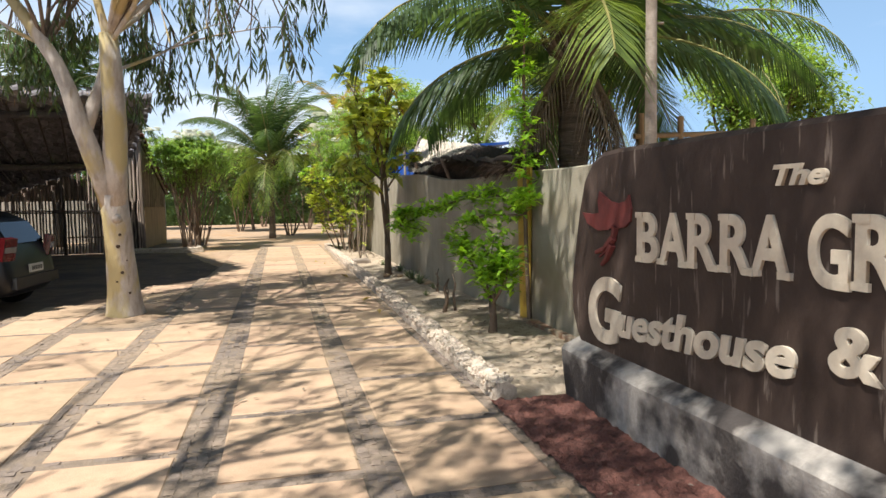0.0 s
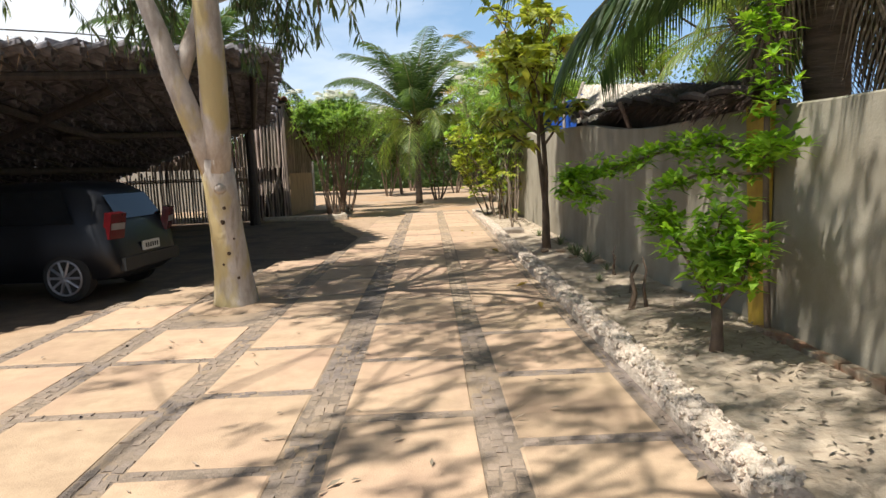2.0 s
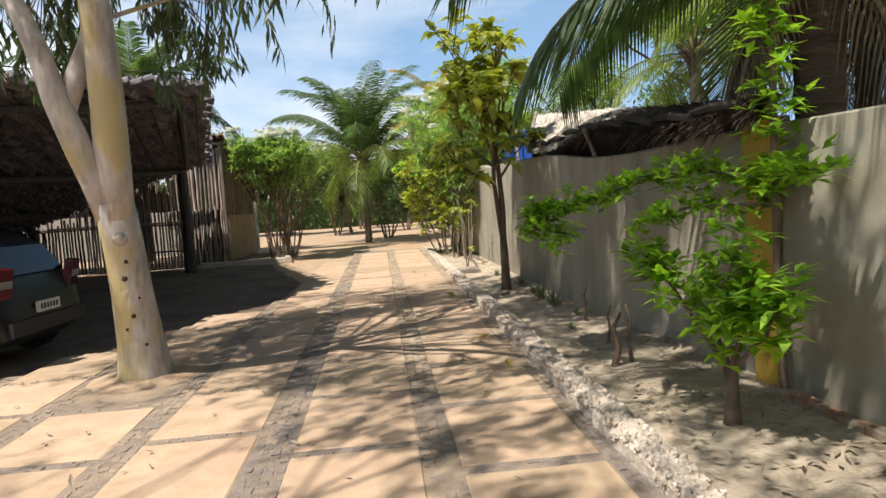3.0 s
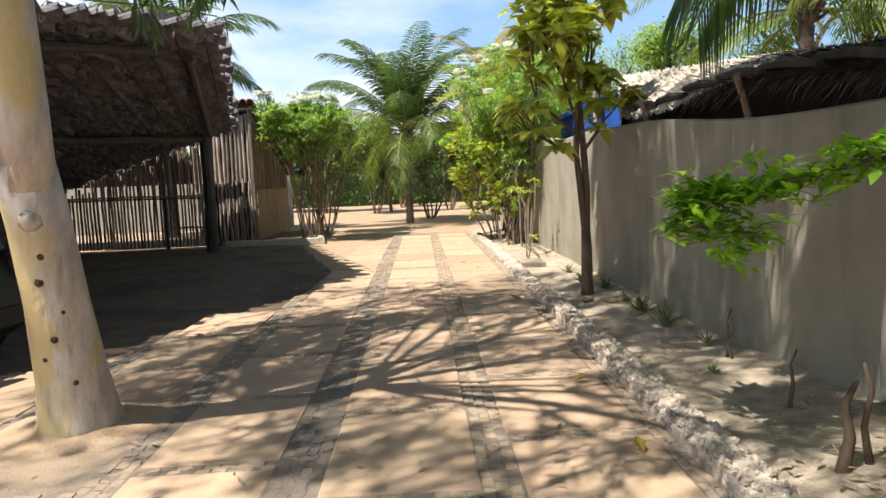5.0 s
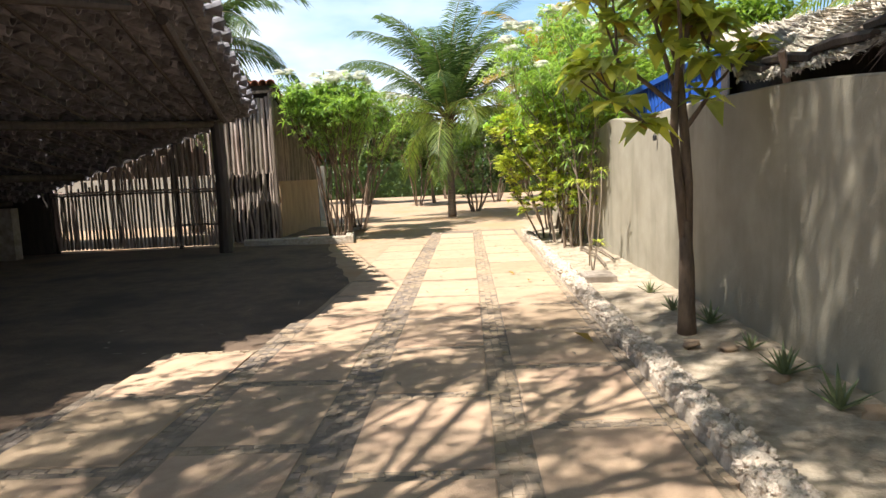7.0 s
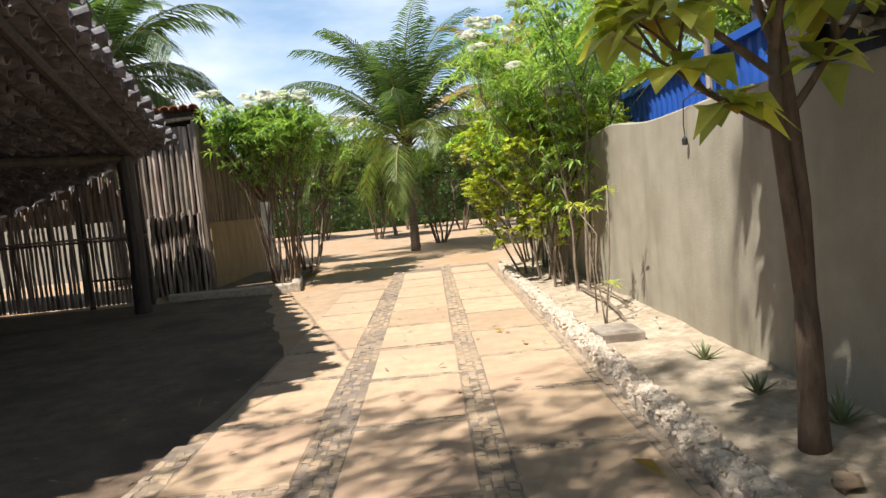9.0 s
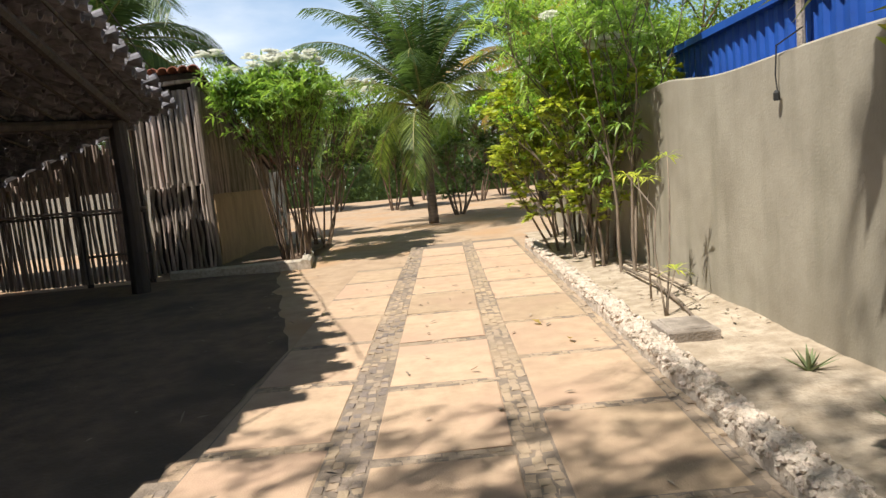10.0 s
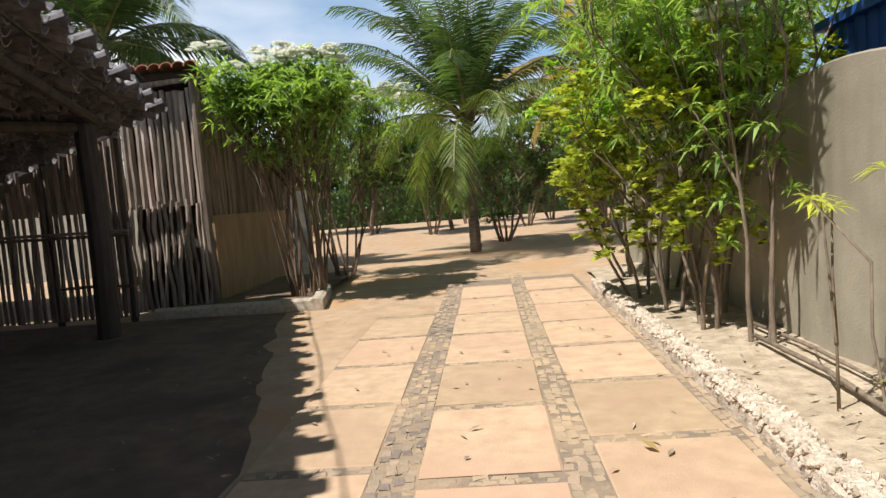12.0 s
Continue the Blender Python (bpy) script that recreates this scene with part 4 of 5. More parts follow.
# hanging sprays low over the drive and the carport
sprays, twigs = Shape(), Shape()
SPRAYS = ((1.5, -2.2, 3.5, 5), (1.95, -2.2, 3.75, 5), (2.5, -2.1, 4.05, 4), (-1.6, 1.5, 4.2, 14), (-1.25, 1.6, 3.9, 12), (-0.8, 1.4, 4.35, 14), (-0.2, 1.7, 4.4, 12), (0.25, 1.5, 4.25, 14), (0.55, 1.6, 3.95, 10),
          (0.1, 1.9, 3.8, 9), (-1.0, 2.0, 4.5, 12), (-2.0, -0.95, 4.0, 2), (-1.3, -0.9, 3.8, 2), (0.9, 1.0, 4.6, 8))
for ax, ay, az, n in SPRAYS:
    for k in range(n):
        p = Vector((ax, ay, az)) + rnd_dir(rng) * rng.uniform(0.1, 0.5)
        path = [p, p + Vector((rng.uniform(-0.1, 0.1), rng.uniform(-0.1, 0.1), -0.35)), p + Vector((rng.uniform(-0.2, 0.2), rng.uniform(-0.2, 0.2), -rng.uniform(0.45, 0.75)))]
        twigs.tube([Vector((ax, ay, az + 0.4))] + path, [0.012, 0.006, 0.005, 0.003], 4)
        for j in range(22):
            q = path[0].lerp(path[1], j / 11) if j < 11 else path[1].lerp(path[2], (j - 11) / 11)
            sprays.leaf(q, Vector((rng.uniform(-0.6, 0.6), rng.uniform(-0.6, 0.6), -1)), rnd_dir(rng), rng.uniform(0.12, 0.21), 0.03, 0.1, 0.1)
for ax, ay, az, n in SPRAYS:
    twigs.tube([(0.13, -0.7, 3.6) if ax > 0 else (-0.62, -0.55, 3.5), (ax * 0.55, ay * 0.6, az + 0.9), (ax, ay, az + 0.4)], [0.03, 0.02, 0.012], 5)
put("hanging_leaves", sprays, M_EUC, euc)
tagged(put("twig", twigs, M_STEM, euc), kind="stuff")
# tree out of view, added to cast dappled shade on sign and drive
shade_euc = thing("eucalyptus_tree", (-5.0, 0.6, 0), "unseen eucalyptus added beside the drive to cast dappled shade on it", "tree")
rng = random.Random(14)
trunk, limbs, tips, leaves = Shape(), Shape(), [], Shape()
trunk.tube([(0, 0, -0.05), (0.1, 0, 1.5), (0.3, 0.05, 3.0), (0.6, 0.1, 4.4)], [0.25, 0.19, 0.16, 0.13], 12)
put("trunk", trunk, M_BARK, shade_euc, smooth=True)
for d, ln in (((0.9, 0.2, 0.8), 2.0), ((0.7, -0.8, 0.9), 1.9), ((0.6, 0.9, 0.8), 2.2), ((1.2, 0.5, 0.5), 2.4), ((0.3, 1.3, 0.7), 2.4), ((1.1, -0.3, 0.55), 2.3), ((0.9, 1.2, 0.6), 2.5), ((1.3, -0.9, 0.5), 2.0)):
    grow(limbs, Vector((0.6, 0.1, 4.3)), Vector(d), ln, 0.045, 3, rng, tips, spread=0.75, lift=0.06, keep=0.78)
tagged(put("limb", limbs, M_BARK, shade_euc, smooth=True), kind="stuff")
for p, d in tips:
    if p.z < 4.5 or (p.y > 2.6 and rng.random() < 0.55):
        continue
    for c in range(11):
        q = p + rnd_dir(rng) * 0.8 * rng.random() + Vector((0, 0, 0.25))
        for k in range(11):
            q = q + Vector((rng.uniform(-0.06, 0.06), rng.uniform(-0.06, 0.06), -0.05))
            leaves.leaf(q, Vector((rng.uniform(-0.6, 0.6), rng.uniform(-0.6, 0.6), -1)), rnd_dir(rng), rng.uniform(0.15, 0.26), 0.036, 0.1, 0.1)
# extra leaf mass, placed for its shade on the near slabs
for c in range(150):
    q = Vector((3.3, 1.3, 5.3)) + Vector((rng.uniform(-1.5, 1.5), rng.uniform(-1.3, 1.3), rng.uniform(-0.5, 0.5)))
    for k in range(11):
        q = q + Vector((rng.uniform(-0.06, 0.06), rng.uniform(-0.06, 0.06), -0.05))
        leaves.leaf(q, Vector((rng.uniform(-0.6, 0.6), rng.uniform(-0.6, 0.6), -1)), rnd_dir(rng), rng.uniform(0.15, 0.26), 0.036, 0.1, 0.1)
put("crown", leaves, M_EUC, shade_euc)
mound = Shape()
for j in range(5):
    for a in range(18):
        t, r = 2 * math.pi * a / 18, (0.24, 0.3, 0.4, 0.5, 0.6)[j]
        rr = r * (1 + 0.15 * nz(math.cos(t), math.sin(t), 0, 2))
        mound.v.append((-2.05 + rr * math.cos(t), 9.95 + rr * math.sin(t) * 0.9, (0.06, 0.055, 0.035, 0.012, -0.02)[j] + 0.01 * nz(a, j, 0, 0.9)))
for j in range(4):
    for a in range(18):
        b = (a + 1) % 18
        mound.f.append((j * 18 + b, j * 18 + a, j * 18 + 18 + a, j * 18 + 18 + b))
tagged(put("earth_mound", mound, M_SAND, smooth=True), "low mound of sandy earth round the tree's foot", "ground", kind="structure")


# ---- shrubs ----
def shrub(name, at, label, seed, stems, height, radius, leafmat_, leaf_len, leaf_w, per_tip, depth=2, flowers=0, r=0.03, spread=0.7, lean=(0, 0), stem_mat=None, droop=0.3, open_=0.8, keep=0.72, extra=0, group="", lift=0.15, share=0.42, skirt=0, east_of=-9.0, above=0.0):
    """Several stems from one foot that fork to leaf rosettes, with white flower heads if any."""
    rg = random.Random(seed)
    t = thing(name, at, label, "shrub", group)
    tp, lv = [], Shape()
    for k in range(stems):
        wood = Shape()
        a = 2 * math.pi * (k + rg.random() * 0.6) / stems
        d = Vector((math.cos(a) * radius / height + lean[0], math.sin(a) * radius / height + lean[1], 1.0))
        foot = Vector((math.cos(a) * 0.06 * stems ** 0.5, math.sin(a) * 0.06 * stems ** 0.5, -0.05))
        grow(wood, foot, d, height * share, r, depth, rg, tp, spread=spread, lift=lift, keep=keep)
        put("stem", wood, stem_mat or M_STEM, t, smooth=True)
    tp = [(p, d) for p, d in tp if p.x > east_of and p.z > above]
    for p, d in tp:
        rosette(lv, p, d, per_tip, leaf_len, leaf_w, rg, open_=open_, droop=droop)
        for e in range(extra):
            rosette(lv, p + rnd_dir(rg) * leaf_len * 1.1, rnd_dir(rg, -0.2, 1), per_tip // 2 + 1, leaf_len, leaf_w, rg, open_=open_, droop=droop)
    for k in range(skirt):
        a, q = rg.uniform(0, 6.283), radius * (0.5 + 0.6 * rg.random())
        p = Vector((math.cos(a) * q + lean[0] * height * 0.4, math.sin(a) * q + lean[1] * height * 0.4, height * rg.uniform(0.26, 0.7)))
        rosette(lv, p, rnd_dir(rg, 0, 1), per_tip, leaf_len, leaf_w, rg, open_=open_, droop=droop)
    put("foliage", lv, leafmat_, t)
    tp.sort(key=lambda q: -(q[0].z + 1.7 * rg.random()))
    for p, d in tp[:flowers]:
        fl = Shape()
        heart = p + Vector((0, 0, leaf_len * 1.1))
        for k in range(16):
            fl.tube([p + d * 0.03, heart], [0.006, 0.004], 3) if k == 0 else None
            c = p + Vector((0, 0, leaf_len * 1.1)) + rnd_dir(rg, -0.1, 1) * 0.11
            for j in range(5):
                aa = j * 1.2566 + k
                fl.leaf(c, Vector((math.cos(aa), math.sin(aa), 0.35)), Vector((0, 0, 1)), 0.1, 0.085, 0.3, 0.1)
        put("flower_head", fl, M_FLOWER, t, "white flower cluster")
    return t


# thin two-stemmed tree with large leaves
tt = thing("thin_tree", (2.17, 13.7, 0.03), "slim two-stemmed young tree with large lime-green leaves", "tree")
rng = random.Random(31)
wood, tp, lv, brown = Shape(), [], Shape(), Shape()
wood.tube([(0, 0, -0.05), (0.0, 0, 0.25), (0.0, 0, 0.6), (-0.01, 0, 0.98)], [0.085, 0.07, 0.064, 0.046], 12)
wood.tube([(-0.008, 0, 0.8), (-0.06, 0, 1.3), (-0.1, 0, 1.7), (-0.08, 0.02, 2.1)], [0.05, 0.04, 0.035, 0.03], 8)
wood.tube([(-0.003, 0, 0.8), (0.02, 0.03, 1.3), (0.0, 0.05, 1.75), (-0.03, 0.1, 2.3)], [0.052, 0.044, 0.04, 0.032], 8)
for p, d, ln in (((-0.1, 0, 1.68), (-0.75, -0.1, 0.4), 0.4), ((-0.08, 0.02, 2.1), (-0.5, 0, 1), 0.55), ((-0.03, 0.1, 2.3), (0.4, 0.1, 1), 0.55), ((-0.03, 0.1, 2.3), (-0.15, 0.3, 1), 0.6),
                 ((0.0, 0.05, 1.75), (0.8, -0.1, 0.8), 0.45), ((-0.08, 0.02, 2.05), (-0.1, -0.6, 0.8), 0.5), ((-0.03, 0.1, 2.2), (0.1, -0.2, 1.2), 0.75), ((-0.1, 0, 1.95), (-0.9, 0.1, 0.75), 0.6), ((-0.03, 0.1, 2.3), (-0.5, -0.2, 1.1), 0.8)):
    grow(wood, Vector(p), Vector(d), ln, 0.024, 2, rng, tp, spread=0.7, lift=0.2, keep=0.75)
put("stem", wood, M_STEM, tt, smooth=True)
for p, d in tp:
    rosette(lv, p, d, 9, 0.32, 0.175, rng, open_=0.85, droop=0.7)
    rosette(lv, p + rnd_dir(rng) * 0.12, d, 3, 0.28, 0.16, rng, open_=0.9, droop=0.8)
    if rng.random() < 0.22:
        rosette(brown, p, d, 2, 0.28, 0.13, rng, open_=0.9, droop=0.9)
put("foliage", lv, M_OLIVE, tt, "large drooping lime-green leaves")
put("withered_foliage", brown, M_YPALM, tt, "withered yellow-brown leaves")

# mixed flowering bushes against the wall
for k, (x, y, h, rad, mt, ll, lw, fl, sd, n, tall) in enumerate((
        (2.4, 21.0, 3.4, 0.55, M_FRANG, 0.25, 0.036, 7, 41, 3, 3), (2.15, 21.6, 2.6, 0.8, M_LIME, 0.125, 0.075, 4, 42, 4, 3), (2.4, 22.9, 3.7, 0.8, M_FRANG, 0.25, 0.036, 6, 43, 3, 3),
        (2.15, 20.5, 2.3, 0.6, M_LIME, 0.12, 0.075, 3, 44, 4, 3), (2.35, 19.7, 3.3, 0.3, M_FRANG, 0.24, 0.036, 4, 48, 3, 3), (2.3, 24.4, 2.8, 1.0, M_BRIGHT, 0.15, 0.06, 3, 45, 5, 3), (1.95, 22.5, 1.9, 0.7, M_LIME, 0.12, 0.075, 1, 47, 3, 3))):
    shrub("flowering_shrub", (x, y, 0.03), "tall leafy shrub with white flower heads against the wall", sd, n, h, rad, mt, ll, lw, 18, depth=tall, flowers=fl, r=0.025, spread=0.6, extra=4 if mt is M_LIME else 3, stem_mat=M_GREYSTEM, group="shrubs along the wall", skirt=50 if mt is M_LIME else 18, above=h * 0.36, droop=0.3 if mt is M_LIME else 0.6)
shrub("frangipani", (-2.95, 24.95, 0.05), "big many-stemmed bush with white flower heads beside the shed", 51, 20, 3.45, 0.3, M_FRANG, 0.26, 0.046, 14, depth=3, flowers=30, r=0.026, spread=0.44, extra=2, keep=0.5, share=0.54, east_of=-1.25, above=1.7, droop=0.55)
shrub("frangipani", (-2.9, 27.6, 0.05), "bush with white flower heads behind the shed", 52, 8, 3.8, 0.9, M_FRANG, 0.25, 0.045, 13, depth=3, flowers=22, r=0.03, spread=0.6, extra=2, keep=0.6, east_of=-1.1, above=1.6, droop=0.5)
shrub("palm_foot_shrub", (0.6, 35.0, 0), "multi-stemmed shrub beside the palm", 53, 6, 2.8, 1.4, M_DARKLEAF, 0.26, 0.08, 14, depth=2, r=0.045, spread=0.7, extra=4, skirt=40)
for k, (x, y, h) in enumerate(((-2.2, 42, 3.2), (1.8, 43, 3.4), (4.2, 38, 3.0), (-5.5, 47, 3.2), (3.2, 47, 3.6), (-9.5, 50, 3.2), (6.5, 45, 3.8), (-1.0, 50, 3.2))):
    shrub("garden_shrub", (x, y, 0), "dark leafy garden shrub in front of the hedge", 120 + k, 6, h + 1.3, 1.5, M_DARKLEAF, 0.32, 0.1, 14, depth=2, r=0.04, spread=0.7, extra=7, group="shrubs before the hedge", above=2.0)

# ---- palms ----
palm((-0.25, 31.4, 0), 3.4, 0.125, 42, 4.6, "coconut palm with a full green crown on a slim trunk", 61, leaf=0.9, count=56, first=0.4, lowest=6, width=0.05, mats=[M_DPALM], upright=1.6, droop=0.85, low_mat=M_PALM, low_droop=0.9)
palm((3.95, 8.6, 0), 3.7, 0.22, 30, 3.9, "stout coconut palm behind the wall with drooping fronds", 62, leaf=0.95, mats=[M_PALM, M_DPALM, M_DPALM, M_DPALM, M_DPALM], old=12, count=64, first=1.0, width=0.055, lowest=-12, droop=0.9)
palm((-8.3, 29.0, 0), 5.5, 0.16, 30, 4.4, "coconut palm rising behind the shed", 63, leaf=1.0, count=66, width=0.06, first=0.2, mats=[M_DPALM], old=4, low_droop=0.6)

# ---- distance ----
hedge = Shape()
rng = random.Random(71)
for k in range(16000):
    p = Vector((rng.uniform(-16, 22), rng.uniform(57.0, 58.2), rng.uniform(0.05, 2.5)))
    hedge.leaf(p, rnd_dir(rng), Vector((0, 0, 1)), rng.uniform(0.18, 0.32), 0.14, 0.2, 0.2)
s = Shape()
s.box((-16, 57.3, -0.05), (22, 57.9, 2.25))
hd = tagged(put("hedge", hedge, M_DARKLEAF), "long clipped dark green hedge", "hedge", kind="stuff")
put("hedge_core", s, M_DARKLEAF, hd)

woods = Shape()
rng = random.Random(73)
for k in range(30000):
    x = rng.uniform(-34, 34)
    p = Vector((x, rng.uniform(60.0, 63.5), 1.2 + rng.random() * (3.2 + 1.4 * nz(x, 0, 0, 0.35) + 0.6 * nz(x, 0, 0, 1.6))))
    woods.leaf(p, rnd_dir(rng), Vector((0, 0, 1)), rng.uniform(0.4, 0.8), 0.36, 0.2, 0.2)
tagged(put("far_undergrowth", woods, M_DARKLEAF), "dark green undergrowth beyond the hedge", "undergrowth", kind="stuff")


def far_tree(at, height, radius, seed, mt, label, leaf=0.4, n=4200, trunk_share=0.28):
    """A far tree: forked limbs and a crown of leaf clumps with gaps."""
    rg = random.Random(seed)
    t = thing("tree", at, label, "tree", "trees in the distance")
    wood, tp, lv = Shape(), [], Shape()
    grow(wood, Vector((0, 0, -0.05)), Vector((0, 0, 1)), height * trunk_share, height * 0.022, 3, rg, tp, spread=0.8, lift=0.12, keep=0.8, kids=(2, 4), sides=7)
    put("trunk", wood, M_STEM, t)
    per = max(4, n // max(1, len(tp)))
    for p, d in tp:
        for k in range(per):
            lv.leaf(p + rnd_dir(rg) * radius * 0.28 * rg.random() ** 0.6, rnd_dir(rg, -0.6, 0.6), Vector((0, 0, 1)), leaf * rg.uniform(0.6, 1.2), leaf * 0.4, 0.2, 0.3)
    put("crown", lv, mt, t)
    return t


rng = random.Random(72)
for k in range(16):
    x = -36 + k * 4.6 + rng.uniform(-1, 1)
    far_tree((x, 66 + rng.uniform(-3, 8), 0), rng.uniform(6.0, 9.5), 3.2, 80 + k, rng.choice((M_GREY, M_DARKLEAF, M_MID)), "distant broad-leaved tree beyond the hedge")
for x, y, h, mt, sd in ((-1.5, 44, 5.0, M_DARKLEAF, 101), (4.5, 40, 5.5, M_MID, 102), (6.5, 31, 6.5, M_MID, 103), (7.5, 24, 6.5, M_MID, 104), (11, 15, 6.0, M_MID, 105), (13, 9, 5.5, M_FRANG, 106), (15.5, 17, 8.0, M_FRANG, 112), (9.5, 21, 8.0, M_MID, 113), (-12, 40, 7.5, M_GREY, 107), (-5.5, 46, 5.5, M_DARKLEAF, 108), (-9.5, 48, 7.5, M_GREY, 109), (3.6, 27.5, 5.2, M_MID, 110), (5.2, 31.5, 8.0, M_FRANG, 111)):
    far_tree((x, y, 0), h, 2.6, sd, mt, "leafy green tree beyond the drive", leaf=0.2 if y < 32 else 0.3, n=9000 if y < 32 else 4200)
palm((3.7, 36.0, 0), 5.0, 0.14, 26, 4.2, "coconut palm with yellowing fronds beyond the bushes", 64, mats=[M_YPALM, M_PALM, M_YPALM], count=50, width=0.06, old=2, group="palms in the distance")
palm((8.5, 20.0, 0), 4.8, 0.17, 20, 3.6, "coconut palm behind the blue shed", 65, count=40, group="palms in the distance")
palm((7.0, 12.0, 0), 4.6, 0.17, 26, 3.8, "coconut palm behind the thatched hut", 66, count=48, old=3, mats=[M_DPALM, M_PALM], group="palms in the distance")
# ---- parked car under the carport ----
def loft(rings):
    s = Shape()
    n = len(rings[0])
    for r in rings:
        s.v.extend(r)
    for k in range(len(rings) - 1):
        for a in range(n):
            b = (a + 1) % n
            s.f.append((k * n + a, k * n + b, k * n + n + b, k * n + n + a))
    s.f.extend([tuple(reversed(range(n))), tuple((len(rings) - 1) * n + a for a in range(n))])
    return s


car = thing("car", (-3.6, 11.36, 0), "dark hatchback car parked in the shade of the carport", "car", turn=175)
stations = [(0.0, 0.34, 0.52, 0.60, 0.72, 0.60), (0.05, 0.28, 0.66, 0.78, 0.80, 0.62), (0.12, 0.24, 0.90, 1.02, 0.84, 0.62), (0.32, 0.22, 0.95, 1.34, 0.85, 0.60), (0.55, 0.2, 0.95, 1.45, 0.86, 0.58),
            (1.0, 0.2, 0.95, 1.50, 0.86, 0.58), (1.9, 0.2, 0.94, 1.50, 0.86, 0.58), (2.5, 0.2, 0.93, 1.36, 0.86, 0.6), (3.0, 0.2, 0.92, 1.0, 0.85, 0.66), (3.8, 0.22, 0.78, 0.84, 0.80, 0.62), (4.05, 0.3, 0.6, 0.66, 0.7, 0.55)]
rings = []
for x, z0, zb, zr, w, wr in stations:
    half = [(w * 0.55, z0), (w * 0.95, z0 + 0.06), (w, (z0 + zb) / 2), (w * 0.97, zb), (wr, zr - 0.06), (wr * 0.8, zr)]
    rings.append([(x, y, z) for y, z in half] + [(x, -y, z) for y, z in reversed(half)])
put("body", loft(rings), M_CARPAINT, car, smooth=True)
s = Shape()
s.poly([(0.085, -0.56, 1.0), (0.085, 0.56, 1.0), (0.285, 0.52, 1.31), (0.285, -0.52, 1.31)])
s.poly([(0.11, -0.56, 0.99), (0.30, -0.52, 1.30), (0.30, 0.52, 1.30), (0.11, 0.56, 0.99)])
put("rear_window", s, M_GLASSD, car, "dark rear window")
for sg in (-1, 1):
    s = Shape()
    s.poly([(0.5, sg * 0.855, 0.98), (2.35, sg * 0.85, 0.97), (1.9, sg * 0.64, 1.38), (0.75, sg * 0.64, 1.38)])
    put("side_window", s, M_GLASSD, car)
    s = Shape()
    s.box((0.0, -0.13, -0.16), (0.1, 0.13, 0.16), pose(0.02, sg * 0.70, 0.92, 0, -12, sg * -12))
    light = put("tail_lamp", s, M_LAMPRED, car, "red tail lamp with a clear middle")
    s = Shape()
    s.box((-0.012, -0.11, -0.04), (0.05, 0.11, 0.04), pose(0.02, sg * 0.70, 0.92, 0, -12, sg * -12))
    put("clear_lens", s, M_ALLOY, light)
    for wx in (0.66, 3.25):
        s = Shape()
        s.tube([(wx, sg * 0.66, 0.31), (wx, sg * 0.70, 0.31), (wx, sg * 0.84, 0.31), (wx, sg * 0.87, 0.31)], [0.27, 0.31, 0.31, 0.27], 28)
        wheel = put("wheel", s, M_RUBBER, car, "black tyre on a grey alloy rim")
        for k in range(10):
            a = 2 * math.pi * k / 10
            s = Shape()
            s.tube([(wx, sg * 0.885, 0.31), (wx + 0.21 * math.cos(a), sg * 0.88, 0.31 + 0.21 * math.sin(a))], [0.022, 0.016], 5)
            put("spoke", s, M_ALLOY, wheel)
        s = Shape()
        ring = [(wx + 0.215 * math.cos(2 * math.pi * k / 24), sg * 0.878, 0.31 + 0.215 * math.sin(2 * math.pi * k / 24)) for k in range(25)]
        s.tube(ring, 0.014, 6, caps=False)
        put("rim", s, M_ALLOY, wheel)
s = Shape()
s.box((-0.03, -0.22, 0.56), (-0.005, 0.22, 0.68))
plate = put("number_plate", s, M_PLATE, car, "white number plate")
for k in range(6):
    s = Shape()
    s.box((-0.034, -0.17 + k * 0.06, 0.59), (-0.031, -0.135 + k * 0.06, 0.65))
    put("plate_bar", s, M_BLACK, plate)
s = Shape()
s.box((-0.05, -0.72, 0.36), (0.1, 0.72, 0.52))
put("bumper", s, M_BLACK, car)

# ---- thatched hut roof and blue shed behind the wall ----
hut = thing("thatched_hut", (3.4, 12, 0), "low hut with a ragged grey palm-thatch roof behind the wall", "hut")
HB = Vector((3.4, 12, 0))
rng = random.Random(17)


def roof_at(u, v):
    """u along the eave, v up the slope."""
    e = Vector((2.78, 7.5, 1.97)).lerp(Vector((2.69, 13.9, 2.20)), u) + Vector((0, 0, -0.05 * math.sin(u * 9)))
    t = Vector((3.6, 8.6, 2.14)).lerp(Vector((3.6, 17.0, 3.12)), u)
    return e.lerp(t, v)


deck = Shape()
for j in range(9):
    for i in range(21):
        deck.v.append(tuple(roof_at(i / 20, j / 8) - HB + Vector((0, 0, 0.02 * nz(i, j, 0, 0.7)))))
# dark half: brown thatch, and by the pale part the opening's shade as colour
pale_deck, dark_deck = Shape(), Shape()
seen, other = {}, {}
for j in range(8):
    for i in range(20):
        a = j * 21 + i
        face = (a, a + 1, a + 22, a + 21)
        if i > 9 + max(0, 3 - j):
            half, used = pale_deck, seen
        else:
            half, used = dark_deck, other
        for q in face:
            if q not in used:
                used[q] = len(half.v)
                half.v.append(deck.v[q])
        half.f.append(tuple(used[q] for q in face))
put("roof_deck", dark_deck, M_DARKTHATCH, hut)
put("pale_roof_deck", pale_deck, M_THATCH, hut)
thatch, darkth = Shape(), Shape()
